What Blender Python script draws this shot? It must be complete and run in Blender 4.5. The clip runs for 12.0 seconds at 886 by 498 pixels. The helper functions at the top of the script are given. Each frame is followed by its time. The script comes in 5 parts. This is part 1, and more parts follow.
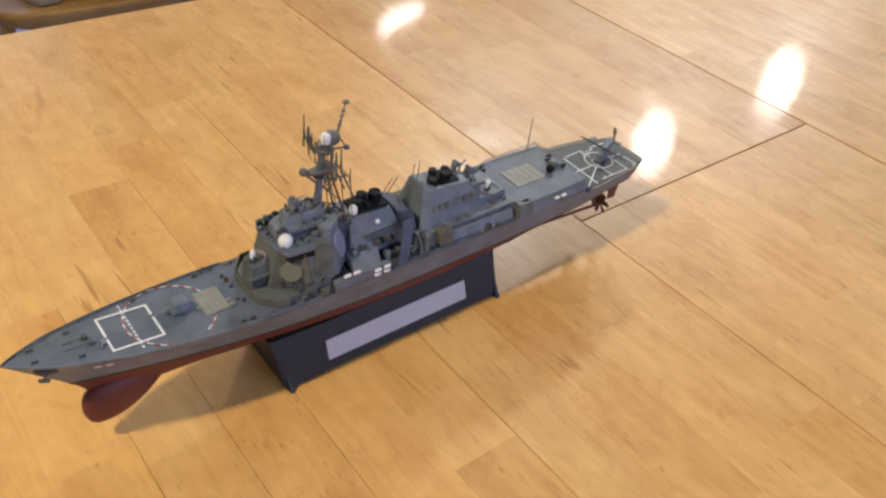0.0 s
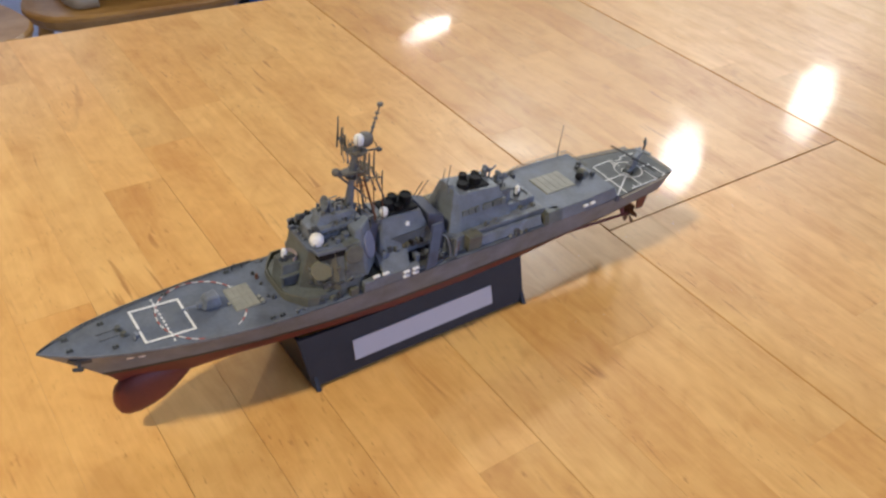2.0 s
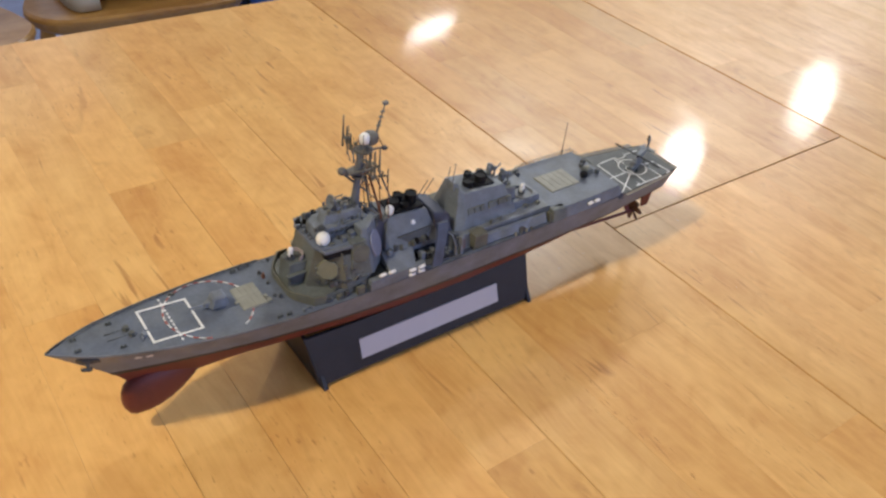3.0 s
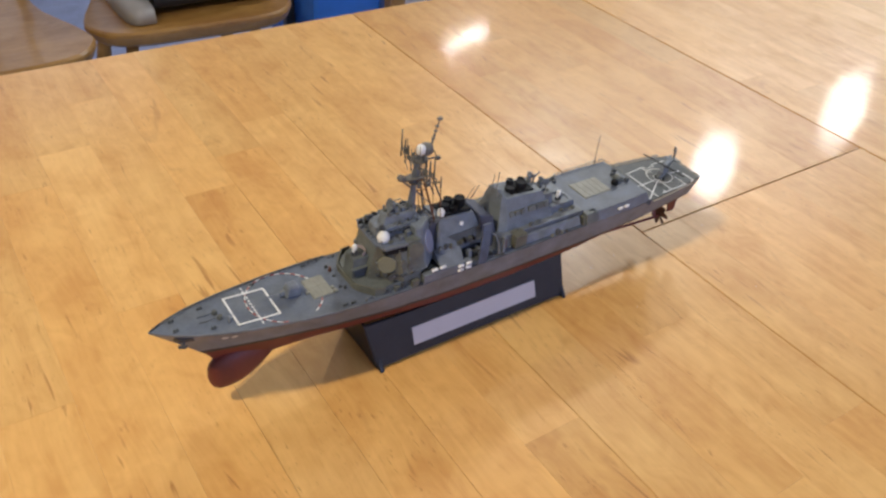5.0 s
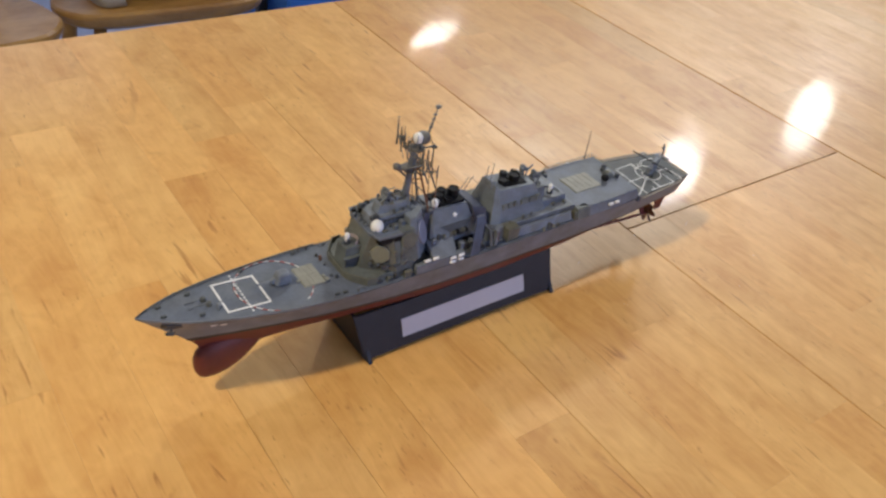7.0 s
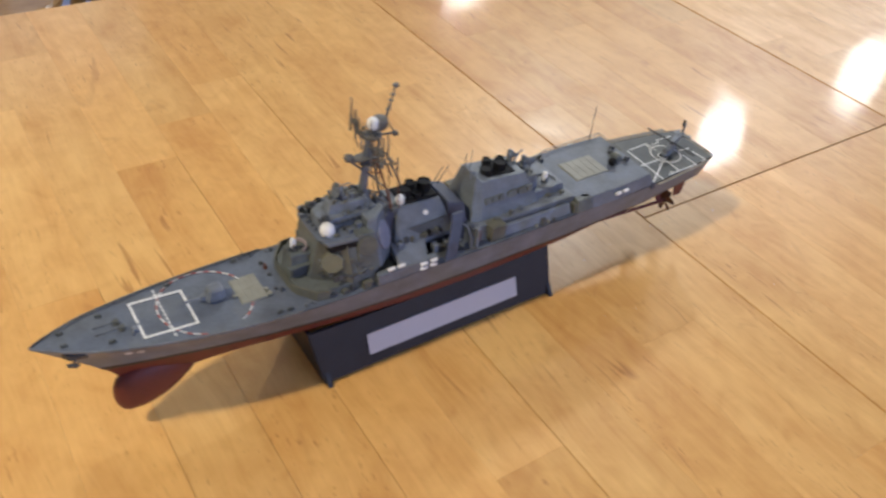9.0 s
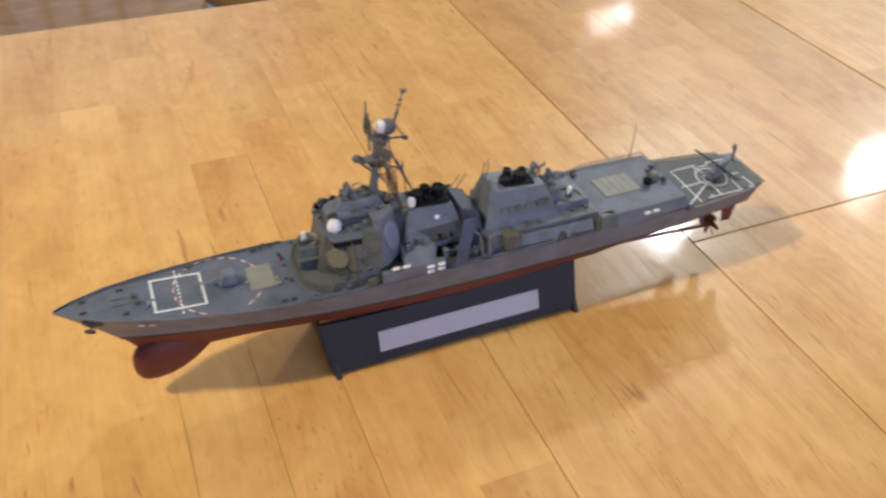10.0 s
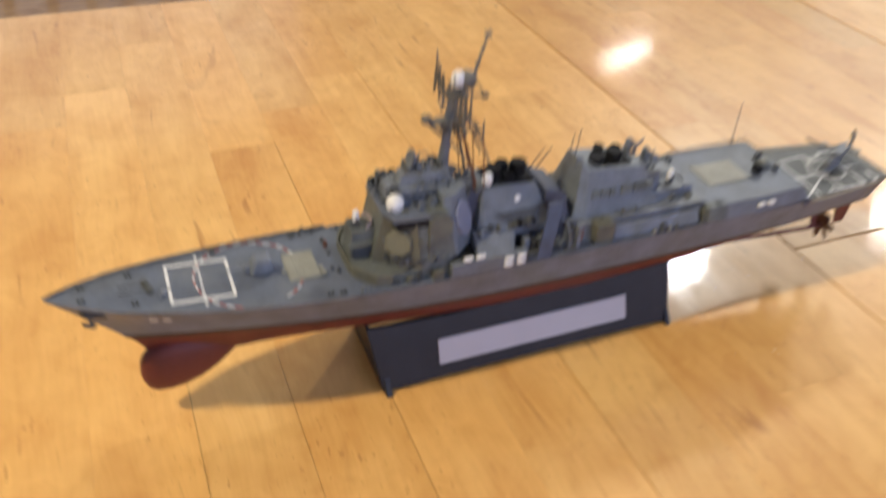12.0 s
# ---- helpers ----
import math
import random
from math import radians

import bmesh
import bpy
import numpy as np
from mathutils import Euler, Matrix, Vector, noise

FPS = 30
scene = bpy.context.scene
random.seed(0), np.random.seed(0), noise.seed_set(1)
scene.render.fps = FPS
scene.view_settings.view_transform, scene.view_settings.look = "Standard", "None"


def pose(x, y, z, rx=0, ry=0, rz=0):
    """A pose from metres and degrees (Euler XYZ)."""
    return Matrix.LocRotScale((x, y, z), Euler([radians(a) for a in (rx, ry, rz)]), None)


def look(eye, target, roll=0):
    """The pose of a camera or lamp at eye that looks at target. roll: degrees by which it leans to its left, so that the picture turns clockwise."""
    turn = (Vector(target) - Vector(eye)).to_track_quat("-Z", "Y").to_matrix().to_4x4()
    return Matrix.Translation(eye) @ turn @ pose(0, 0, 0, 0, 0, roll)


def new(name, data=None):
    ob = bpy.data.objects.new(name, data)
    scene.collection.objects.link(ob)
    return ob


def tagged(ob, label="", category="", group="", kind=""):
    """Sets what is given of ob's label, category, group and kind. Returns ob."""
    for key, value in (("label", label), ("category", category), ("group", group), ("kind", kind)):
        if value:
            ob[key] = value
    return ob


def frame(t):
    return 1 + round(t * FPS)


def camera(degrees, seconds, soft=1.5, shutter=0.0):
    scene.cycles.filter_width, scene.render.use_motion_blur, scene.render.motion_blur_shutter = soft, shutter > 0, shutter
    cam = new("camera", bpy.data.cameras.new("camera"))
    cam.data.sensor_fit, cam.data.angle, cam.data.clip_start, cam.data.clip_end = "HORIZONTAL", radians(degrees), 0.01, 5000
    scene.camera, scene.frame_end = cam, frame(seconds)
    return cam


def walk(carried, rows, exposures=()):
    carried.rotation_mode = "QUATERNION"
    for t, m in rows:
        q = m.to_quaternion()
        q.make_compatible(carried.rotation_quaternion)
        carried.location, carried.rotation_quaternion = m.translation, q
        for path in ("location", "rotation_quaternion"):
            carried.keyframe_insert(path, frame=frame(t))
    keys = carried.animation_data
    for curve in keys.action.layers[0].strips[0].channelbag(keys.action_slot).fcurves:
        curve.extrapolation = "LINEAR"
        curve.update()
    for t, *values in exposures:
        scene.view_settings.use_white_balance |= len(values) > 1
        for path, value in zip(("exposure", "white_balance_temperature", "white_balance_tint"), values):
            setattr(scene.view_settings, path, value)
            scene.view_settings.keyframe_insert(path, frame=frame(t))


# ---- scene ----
cam = camera(56.0, 12.0, soft=2.5, shutter=0.5)
PATH = [
    (0, (-0.24, -0.337, 1.143), (0.792, 0.843, -0.099), 6.3),
    (0.5, (-0.237, -0.343, 1.141), (0.781, 0.852, -0.098), 5.7),
    (1, (-0.245, -0.339, 1.142), (0.746, 0.889, -0.086), 6.1),
    (1.5, (-0.246, -0.339, 1.143), (0.748, 0.894, -0.079), 6.9),
    (2, (-0.246, -0.34, 1.141), (0.75, 0.888, -0.084), 6.5),
    (2.5, (-0.247, -0.342, 1.143), (0.745, 0.886, -0.085), 6.3),
    (3, (-0.249, -0.34, 1.14), (0.744, 0.891, -0.083), 6.0),
    (4.8, (-0.283, -0.367, 1.166), (0.655, 0.899, -0.066), 4.9),
    (5, (-0.29, -0.377, 1.174), (0.647, 0.905, -0.043), 4.9),
    (5.5, (-0.293, -0.386, 1.178), (0.678, 0.892, -0.015), 6.2),
    (6, (-0.304, -0.372, 1.169), (0.664, 0.898, -0.035), 7.3),
    (6.5, (-0.315, -0.365, 1.175), (0.669, 0.884, -0.038), 8.6),
    (7, (-0.305, -0.362, 1.164), (0.708, 0.863, -0.05), 8.3),
    (7.2, (-0.298, -0.354, 1.156), (0.696, 0.876, -0.068), 7.2),
    (8.8, (-0.237, -0.312, 1.138), (0.674, 0.927, -0.14), 5.6),
    (9, (-0.22, -0.319, 1.131), (0.686, 0.917, -0.155), 5.6),
    (9.5, (-0.182, -0.355, 1.131), (0.614, 0.962, -0.146), 3.0),
    (10, (-0.159, -0.365, 1.135), (0.459, 1.052, -0.133), 1.8),
    (10.5, (-0.172, -0.342, 1.143), (0.357, 1.098, -0.14), 2.9),
    (11, (-0.184, -0.315, 1.13), (0.37, 1.117, -0.152), 3.5),
    (11.5, (-0.167, -0.316, 1.129), (0.353, 1.118, -0.164), 3.1),
    (11.7, (-0.167, -0.315, 1.133), (0.356, 1.140, -0.130), 2.6),
    (11.9, (-0.174, -0.311, 1.091), (0.461, 1.153, -0.117), 3.2),
    (12, (-0.172, -0.303, 1.059), (0.464, 1.17, -0.135), 2.9),
]
walk(cam, [(t, look(eye, target, roll)) for t, eye, target, roll in PATH],
     exposures=[(0, -0.32, 6500, 10), (6.5, -0.32, 6500, 10), (7.0, -0.43, 6500, 10), (8.8, -0.34, 6300, 10), (9.2, -0.36, 6320, 10), (9.5, -0.44, 6420, 10), (10.0, -0.26, 6500, 10), (10.5, -0.05, 6520, 10), (11.0, -0.12, 6800, 10), (11.5, -0.14, 6850, 10), (12.0, -0.15, 6850, 10)])

# ---- light ----
T = 0.75                      # height of the table top
world = bpy.data.worlds.new("world")
scene.world = world
world.use_nodes = True
bg = world.node_tree.nodes["Background"]
sky = world.node_tree.nodes.new("ShaderNodeTexSky")
sky.sky_type, sky.sun_disc = "NISHITA", False
sky.sun_elevation, sky.sun_rotation = radians(35), radians(60)
world.node_tree.links.new(sky.outputs[0], bg.inputs[0])
bg.inputs[1].default_value = 0.1


def area(name, eye, target, w, h, watts, colour, shape="RECTANGLE", roll=0):
    d = bpy.data.lights.new(name, "AREA")
    d.shape, d.size, d.size_y, d.energy, d.color = shape, w, h, watts, colour
    ob = new(name, d)
    ob.matrix_world = look(eye, target, roll)
    return ob


# daylight in the openings of the east wall, the wide south glazing, and the ceiling lamp
area("east_daylight_low", (2.02, 1.18, 1.858), (1.0, 1.18, 1.65), 0.160, 0.230, 5.8, (1, 0.97, 0.92), "ELLIPSE")
area("east_daylight_high", (2.02, 0.80, 1.445), (1.0, 0.70, 1.3), 0.120, 0.225, 2.3, (1, 0.97, 0.92), "ELLIPSE")
area("north_daylight", (2.02, 2.756, 2.00), (1.0, 2.0, 1.8), 0.27, 0.030, 3.0, (1, 0.93, 0.82), "ELLIPSE", 32)
area("east_window_light", (2.06, 0.98, 1.75), (1.0, 0.98, 1.70), 1.8, 1.25, 3.1, (0.80, 0.91, 1.0))
area("north_window_light", (-0.5, 3.16, 1.65), (-0.3, 0.5, 0.8), 2.2, 1.2, 8.0, (0.80, 0.82, 1.0))
area("south_daylight", (0.85, -2.32, 1.45), (0.0, 0, 0.9), 2.3, 1.7, 36, (0.44, 0.56, 1.0))
area("ceiling_lamp_light", (1.60, 1.60, 2.25), (0.1, 0.0, 0.8), 0.16, 0.16, 19.0, (0.92, 0.97, 1.0), "ELLIPSE")
area("hall_lamp_light", (-0.975, -0.068, 2.09), (-0.1, -0.1, 0.75), 0.095, 0.095, 20.5, (1, 0.86, 0.60), "ELLIPSE")

# ---- materials ----


def material(name, colour, rough=0.5, metal=0.0, vary=0.12, scale=120.0, bump=0.0, coat=0.0, coat_rough=0.1, spec=0.5, fine=6.0, per_object=0.0, tint=None, tint_scale=40.0, tint_most=0.6):
    m = bpy.data.materials.new(name)
    m.use_nodes = True
    nt, n = m.node_tree, m.node_tree.nodes
    b = n["Principled BSDF"]
    b.inputs["Roughness"].default_value, b.inputs["Metallic"].default_value = rough, metal
    b.inputs["Coat Weight"].default_value, b.inputs["Coat Roughness"].default_value = coat, coat_rough
    b.inputs["Specular IOR Level"].default_value = spec
    tc = n.new("ShaderNodeTexCoord")
    big, small = n.new("ShaderNodeTexNoise"), n.new("ShaderNodeTexNoise")
    for tex, s in ((big, scale), (small, scale * fine)):
        tex.inputs["Scale"].default_value, tex.inputs["Detail"].default_value = s, 4
        nt.links.new(tc.outputs["Object"], tex.inputs["Vector"])
    add = n.new("ShaderNodeMath")
    add.operation = "MULTIPLY_ADD"
    add.inputs[1].default_value = 0.45
    nt.links.new(small.outputs[0], add.inputs[0])
    nt.links.new(big.outputs[0], add.inputs[2])
    ramp = n.new("ShaderNodeMapRange")
    ramp.inputs[1].default_value, ramp.inputs[2].default_value = 0.45, 1.0
    ramp.inputs[3].default_value, ramp.inputs[4].default_value = 1 - vary, 1 + vary
    nt.links.new(add.outputs[0], ramp.inputs[0])
    hsv = n.new("ShaderNodeHueSaturation")
    hsv.inputs["Color"].default_value = (*colour, 1)
    if tint:
        blot, mr2, mx = n.new("ShaderNodeTexNoise"), n.new("ShaderNodeMapRange"), n.new("ShaderNodeMix")
        blot.inputs["Scale"].default_value, blot.inputs["Detail"].default_value, blot.inputs["Distortion"].default_value = tint_scale, 5, 0.8
        nt.links.new(tc.outputs["Object"], blot.inputs["Vector"])
        mr2.inputs[1].default_value, mr2.inputs[2].default_value, mr2.inputs[4].default_value = 0.45, 0.66, tint_most
        nt.links.new(blot.outputs[0], mr2.inputs[0])
        mx.data_type = "RGBA"
        mx.inputs["A"].default_value, mx.inputs["B"].default_value = (*colour, 1), (*tint, 1)
        nt.links.new(mr2.outputs[0], mx.inputs["Factor"])
        nt.links.new(mx.outputs["Result"], hsv.inputs["Color"])
    val = ramp.outputs[0]
    if per_object:
        info, mr, mul = n.new("ShaderNodeObjectInfo"), n.new("ShaderNodeMapRange"), n.new("ShaderNodeMath")
        mr.inputs[3].default_value, mr.inputs[4].default_value = 1 - per_object, 1 + per_object
        nt.links.new(info.outputs["Random"], mr.inputs[0])
        mul.operation = "MULTIPLY"
        nt.links.new(mr.outputs[0], mul.inputs[0])
        nt.links.new(val, mul.inputs[1])
        val = mul.outputs[0]
    nt.links.new(val, hsv.inputs["Value"])
    nt.links.new(hsv.outputs[0], b.inputs["Base Color"])
    if bump:
        bn = n.new("ShaderNodeBump")
        bn.inputs["Strength"].default_value, bn.inputs["Distance"].default_value = bump, 0.0006
        nt.links.new(small.outputs[0], bn.inputs["Height"])
        nt.links.new(bn.outputs[0], b.inputs["Normal"])
    return m


def wood(name, light, dark, rough, coat, coat_rough, along="Y", spec=0.5, grain=1.0):
    """Varnished wood: wavering growth streaks, short pores, brown smears and a tone per board (the board's own colour)."""
    m = bpy.data.materials.new(name)
    m.use_nodes = True
    nt, n = m.node_tree, m.node_tree.nodes
    b = n["Principled BSDF"]
    b.inputs["Coat Weight"].default_value, b.inputs["Coat Roughness"].default_value = coat, coat_rough
    b.inputs["Specular IOR Level"].default_value = spec
    tc, info = n.new("ShaderNodeTexCoord"), n.new("ShaderNodeObjectInfo")

    def vec(op, a, c, d=None):
        q = n.new("ShaderNodeVectorMath")
        q.operation = op
        for k, s in enumerate((a, c, d)):
            if s is None:
                continue
            if isinstance(s, tuple):
                q.inputs[k].default_value = s
            else:
                nt.links.new(s, q.inputs[k])
        return q.outputs[0]

    def rng(src, a, z, lo, hi):
        r = n.new("ShaderNodeMapRange")
        r.inputs[1].default_value, r.inputs[2].default_value, r.inputs[3].default_value, r.inputs[4].default_value = a, z, lo, hi
        nt.links.new(src, r.inputs[0])
        return r.outputs[0]

    def math2(op, a, c):
        q = n.new("ShaderNodeMath")
        q.operation = op
        for k, s in ((0, a), (1, c)):
            if isinstance(s, (int, float)):
                q.inputs[k].default_value = s
            else:
                nt.links.new(s, q.inputs[k])
        return q.outputs[0]

    comb = n.new("ShaderNodeCombineXYZ")
    for k in range(3):
        nt.links.new(info.outputs["Random"], comb.inputs[k])
    place = vec("MULTIPLY_ADD", comb.outputs[0], (37.0, 53.0, 19.0), tc.outputs["Object"])

    def scaled(cross, length):
        return (cross, length, cross) if along == "Y" else ((length, cross, cross) if along == "X" else (cross, cross, length))

    def tex(cross, length, detail, distort=0.0, at=None, colour=False):
        t = n.new("ShaderNodeTexNoise")
        nt.links.new(vec("MULTIPLY", at or place, scaled(cross, length)), t.inputs["Vector"])
        t.inputs["Scale"].default_value, t.inputs["Detail"].default_value, t.inputs["Distortion"].default_value = 1.0, detail, distort
        return t.outputs["Color"] if colour else t.outputs[0]

    # the growth streaks bend with a slow sideways drift
    drift = vec("SUBTRACT", tex(9, 5.5, 2, colour=True), (0.5, 0.5, 0.5))
    bent = vec("MULTIPLY_ADD", drift, scaled(0.030, 0.0), place)
    rings, fine = tex(120, 3.0, 3, 0.0, bent), tex(420, 26.0, 2, 0.3, bent)
    cloud, curl, broad = tex(15, 10, 3, 1.2), tex(62, 42, 3, 1.2), tex(30, 2.8, 2, 0.8, bent)
    strength = rng(tex(12, 3.5, 2), 0.35, 0.65, 0.35, 1.0)
    f = math2("MULTIPLY", rng(rings, 0.36, 0.66, -0.06, 0.23 * grain), strength)
    f = math2("ADD", f, rng(broad, 0.34, 0.66, 0.0, 0.26))
    f = math2("ADD", f, rng(fine, 0.36, 0.68, -0.05, 0.09 * grain))
    f = math2("ADD", f, math2("ADD", rng(cloud, 0.34, 0.68, -0.05, 0.30), rng(tex(7, 4.5, 2, 1.4), 0.36, 0.66, -0.10, 0.20)))
    f = math2("ADD", f, rng(curl, 0.36, 0.66, -0.10, 0.14))
    mix = n.new("ShaderNodeMix")
    mix.data_type, mix.clamp_factor = "RGBA", True
    nt.links.new(f, mix.inputs["Factor"])
    mix.inputs["A"].default_value, mix.inputs["B"].default_value = (*light, 1), (*dark, 1)
    # short dark pores in drifts, fine dark veins along the grain, brown smears of mineral stain
    pores = math2("MULTIPLY", rng(tex(680, 100, 2), 0.635, 0.75, 0, 0.58), rng(tex(26, 9, 2), 0.48, 0.60, 0.06, 1))
    veins = math2("MULTIPLY", rng(tex(230, 16.0, 2, 0.4, bent), 0.645, 0.73, 0, 0.60), rng(tex(22, 10, 2), 0.48, 0.60, 0, 1))
    smear = rng(tex(30, 15, 3, 1.6), 0.65, 0.78, 0, 0.30)
    hsv = n.new("ShaderNodeMix")
    hsv.data_type, hsv.blend_type = "RGBA", "MULTIPLY"
    hsv.inputs["Factor"].default_value = 1.0
    spot = n.new("ShaderNodeMix")
    spot.data_type, spot.clamp_factor = "RGBA", True
    nt.links.new(math2("MULTIPLY", math2("MAXIMUM", math2("MAXIMUM", pores, veins), smear), grain), spot.inputs["Factor"])
    nt.links.new(mix.outputs["Result"], spot.inputs["A"])
    spot.inputs["B"].default_value = (dark[0] * 0.55, dark[1] * 0.40, dark[2] * 0.30, 1)
    nt.links.new(spot.outputs["Result"], hsv.inputs["A"])
    nt.links.new(info.outputs["Color"], hsv.inputs["B"])
    nt.links.new(hsv.outputs["Result"], b.inputs["Base Color"])
    nt.links.new(math2("ADD", rng(cloud, 0.3, 0.7, rough * 0.82, rough * 1.12), rng(broad, 0.35, 0.65, -0.02, 0.02)), b.inputs["Roughness"])
    # varnish that is worn unevenly and pitted
    nt.links.new(rng(tex(75, 22, 4, 0.8), 0.36, 0.66, coat_rough * 0.55, coat_rough * 1.75), b.inputs["Coat Roughness"])
    bn = n.new("ShaderNodeBump")
    bn.inputs["Strength"].default_value, bn.inputs["Distance"].default_value = 0.05, 0.0004
    nt.links.new(math2("ADD", math2("MULTIPLY", fine, 0.5), rng(tex(16, 10, 2), 0, 1, 0, 3.0)), bn.inputs["Height"])
    nt.links.new(bn.outputs[0], b.inputs["Normal"])
    pit = n.new("ShaderNodeBump")
    pit.inputs["Strength"].default_value, pit.inputs["Distance"].default_value = 0.10, 0.0003
    nt.links.new(math2("ADD", tex(330, 240, 2), tex(60, 40, 2)), pit.inputs["Height"])
    nt.links.new(bn.outputs[0], pit.inputs["Normal"])
    nt.links.new(pit.outputs[0], b.inputs["Coat Normal"])
    return m


WOOD = wood("varnished_birch", (0.810, 0.492, 0.170), (0.570, 0.274, 0.068), 0.39, 0.24, 0.068, spec=0.36)
CHAIRWOOD = wood("chair_birch", (0.43, 0.235, 0.062), (0.25, 0.112, 0.026), 0.40, 0.26, 0.13, along="X", grain=0.7)
UNDERWOOD = material("dark_joint_wood", (0.10, 0.05, 0.02), 0.7)
HULLGREY = material("hull_haze_grey_paint", (0.144, 0.166, 0.196), 0.5, vary=0.24, scale=90, bump=0.15, tint=(0.116, 0.128, 0.122), tint_scale=45)
# hull grey with bluish shade put into its colour
SHADEDGREY = material("shaded_hull_grey", (0.058, 0.068, 0.108), 0.5, vary=0.25, scale=120, bump=0.15, tint=(0.035, 0.040, 0.055), tint_scale=70)
# hull grey lightened to pale blue for the daylight falling on the aft panels
LITPANEL = material("lit_array_panel_blue_grey", (0.205, 0.225, 0.300), 0.45, vary=0.12, scale=90)
NETTAN = material("weathered_net_tan_grey", (0.230, 0.205, 0.165), 0.7, vary=0.3, scale=200, tint=(0.13, 0.12, 0.10), tint_scale=120)
MASTGREY = material("mast_weathered_grey", (0.135, 0.134, 0.128), 0.6, vary=0.3, scale=150, tint=(0.115, 0.100, 0.078), tint_scale=90, tint_most=0.8)
FITGREY = material("deck_fitting_olive_grey", (0.085, 0.090, 0.082), 0.6, vary=0.3, scale=150)
GREY = material("superstructure_grey_paint", (0.148, 0.168, 0.202), 0.52, vary=0.28, scale=110, bump=0.15, per_object=0.08, tint=(0.106, 0.115, 0.106), tint_scale=70, tint_most=0.75)
DECKGREY = material("deck_grey_paint", (0.106, 0.126, 0.166), 0.55, vary=0.26, scale=80, bump=0.2, tint=(0.122, 0.134, 0.147), tint_scale=35)
FLIGHTGREY = material("flight_deck_dark_grey", (0.068, 0.077, 0.078), 0.6, vary=0.25, scale=90, bump=0.2, tint=(0.095, 0.100, 0.094), tint_scale=60)
# superstructure grey toned darker and olive for forward-face light, with weathered mottling
FOREGREY = material("weathered_shaded_olive_grey", (0.114, 0.128, 0.123), 0.55, vary=0.3, scale=120, bump=0.2, per_object=0.10, tint=(0.085, 0.089, 0.071), tint_scale=90, tint_most=0.8)
OLIVE = material("array_panel_grey_green", (0.122, 0.122, 0.094), 0.55, vary=0.24, scale=100, tint=(0.082, 0.084, 0.072), tint_scale=80)
ARRAY = material("array_face_olive", (0.168, 0.164, 0.112), 0.55, vary=0.15, scale=140)
PALE = material("launcher_hatch_pale_grey", (0.245, 0.245, 0.205), 0.55, vary=0.12, scale=150, tint=(0.20, 0.20, 0.17), tint_scale=60)
DARK = material("dark_grey_paint", (0.056, 0.060, 0.065), 0.55, vary=0.2, scale=150)
SOOT = material("soot_black_paint", (0.010, 0.010, 0.011), 0.6, vary=0.3, scale=150, spec=0.15)
RED = material("antifouling_red_paint", (0.128, 0.024, 0.019), 0.52, vary=0.22, scale=60, bump=0.1)
RUST = material("rust_brown_paint", (0.14, 0.055, 0.03), 0.6, vary=0.2)
BOOT = material("boot_topping_black", (0.022, 0.02, 0.022), 0.45, vary=0.15)
WHITE = material("white_paint", (0.80, 0.80, 0.78), 0.45, vary=0.05)
MARK = material("white_deck_marking", (0.72, 0.73, 0.72), 0.6, vary=0.12, scale=300)
MARKRED = material("red_deck_marking", (0.40, 0.115, 0.10), 0.6, vary=0.12, scale=300)
BLACKPLASTIC = material("black_stand_plastic", (0.021, 0.0205, 0.024), 0.42, vary=0.25, scale=60, spec=0.3)
LABEL = material("blank_white_label", (0.54, 0.53, 0.55), 0.5, vary=0.03, scale=40)
BRASS = material("bronze_propeller", (0.13, 0.06, 0.035), 0.45, metal=0.3, vary=0.2)
WALLPAINT = material("wall_paint", (0.72, 0.69, 0.67), 0.8, vary=0.04, scale=3)
# unseen east wall's paint, darkened and warmed to tone down its reflection
WARMPAINT = material("warm_beige_wall_paint", (0.50, 0.40, 0.31), 0.8, vary=0.05, scale=3)
CEILPAINT = material("ceiling_paint", (0.75, 0.73, 0.70), 0.85, vary=0.03, scale=3)
CARPET = material("pale_blue_grey_floor", (0.34, 0.40, 0.60), 0.8, vary=0.15, scale=20, bump=0.3)
BLUE = material("blue_plastic", (0.035, 0.19, 0.68), 0.42, vary=0.12, scale=8)
BLACK = material("black_case_plastic", (0.02, 0.019, 0.02), 0.4, vary=0.2, scale=20)
SILVER = material("silver_plastic", (0.42, 0.40, 0.36), 0.35, vary=0.06, scale=20)
TRIM = material("white_trim_paint", (0.75, 0.74, 0.72), 0.5, vary=0.04, scale=5)

# ---- mesh helpers ----


def part(name, bm, mat, parent=None, label="", smooth=False):
    """Link a bmesh as one mesh object under a thing or part."""
    bmesh.ops.recalc_face_normals(bm, faces=bm.faces)
    me = bpy.data.meshes.new(name)
    bm.to_mesh(me)
    bm.free()
    if smooth:
        for p in me.polygons:
            p.use_smooth = True
    me.materials.append(mat)
    ob = new(name, me)
    ob.parent = parent
    if label:
        tagged(ob, label)
    return ob


def thing(name, at, label, category, group="", rz=0.0):
    ob = new(name)
    ob.empty_display_size = 0.02
    ob.matrix_world = pose(*at, 0, 0, rz)
    return tagged(ob, label, category, group)


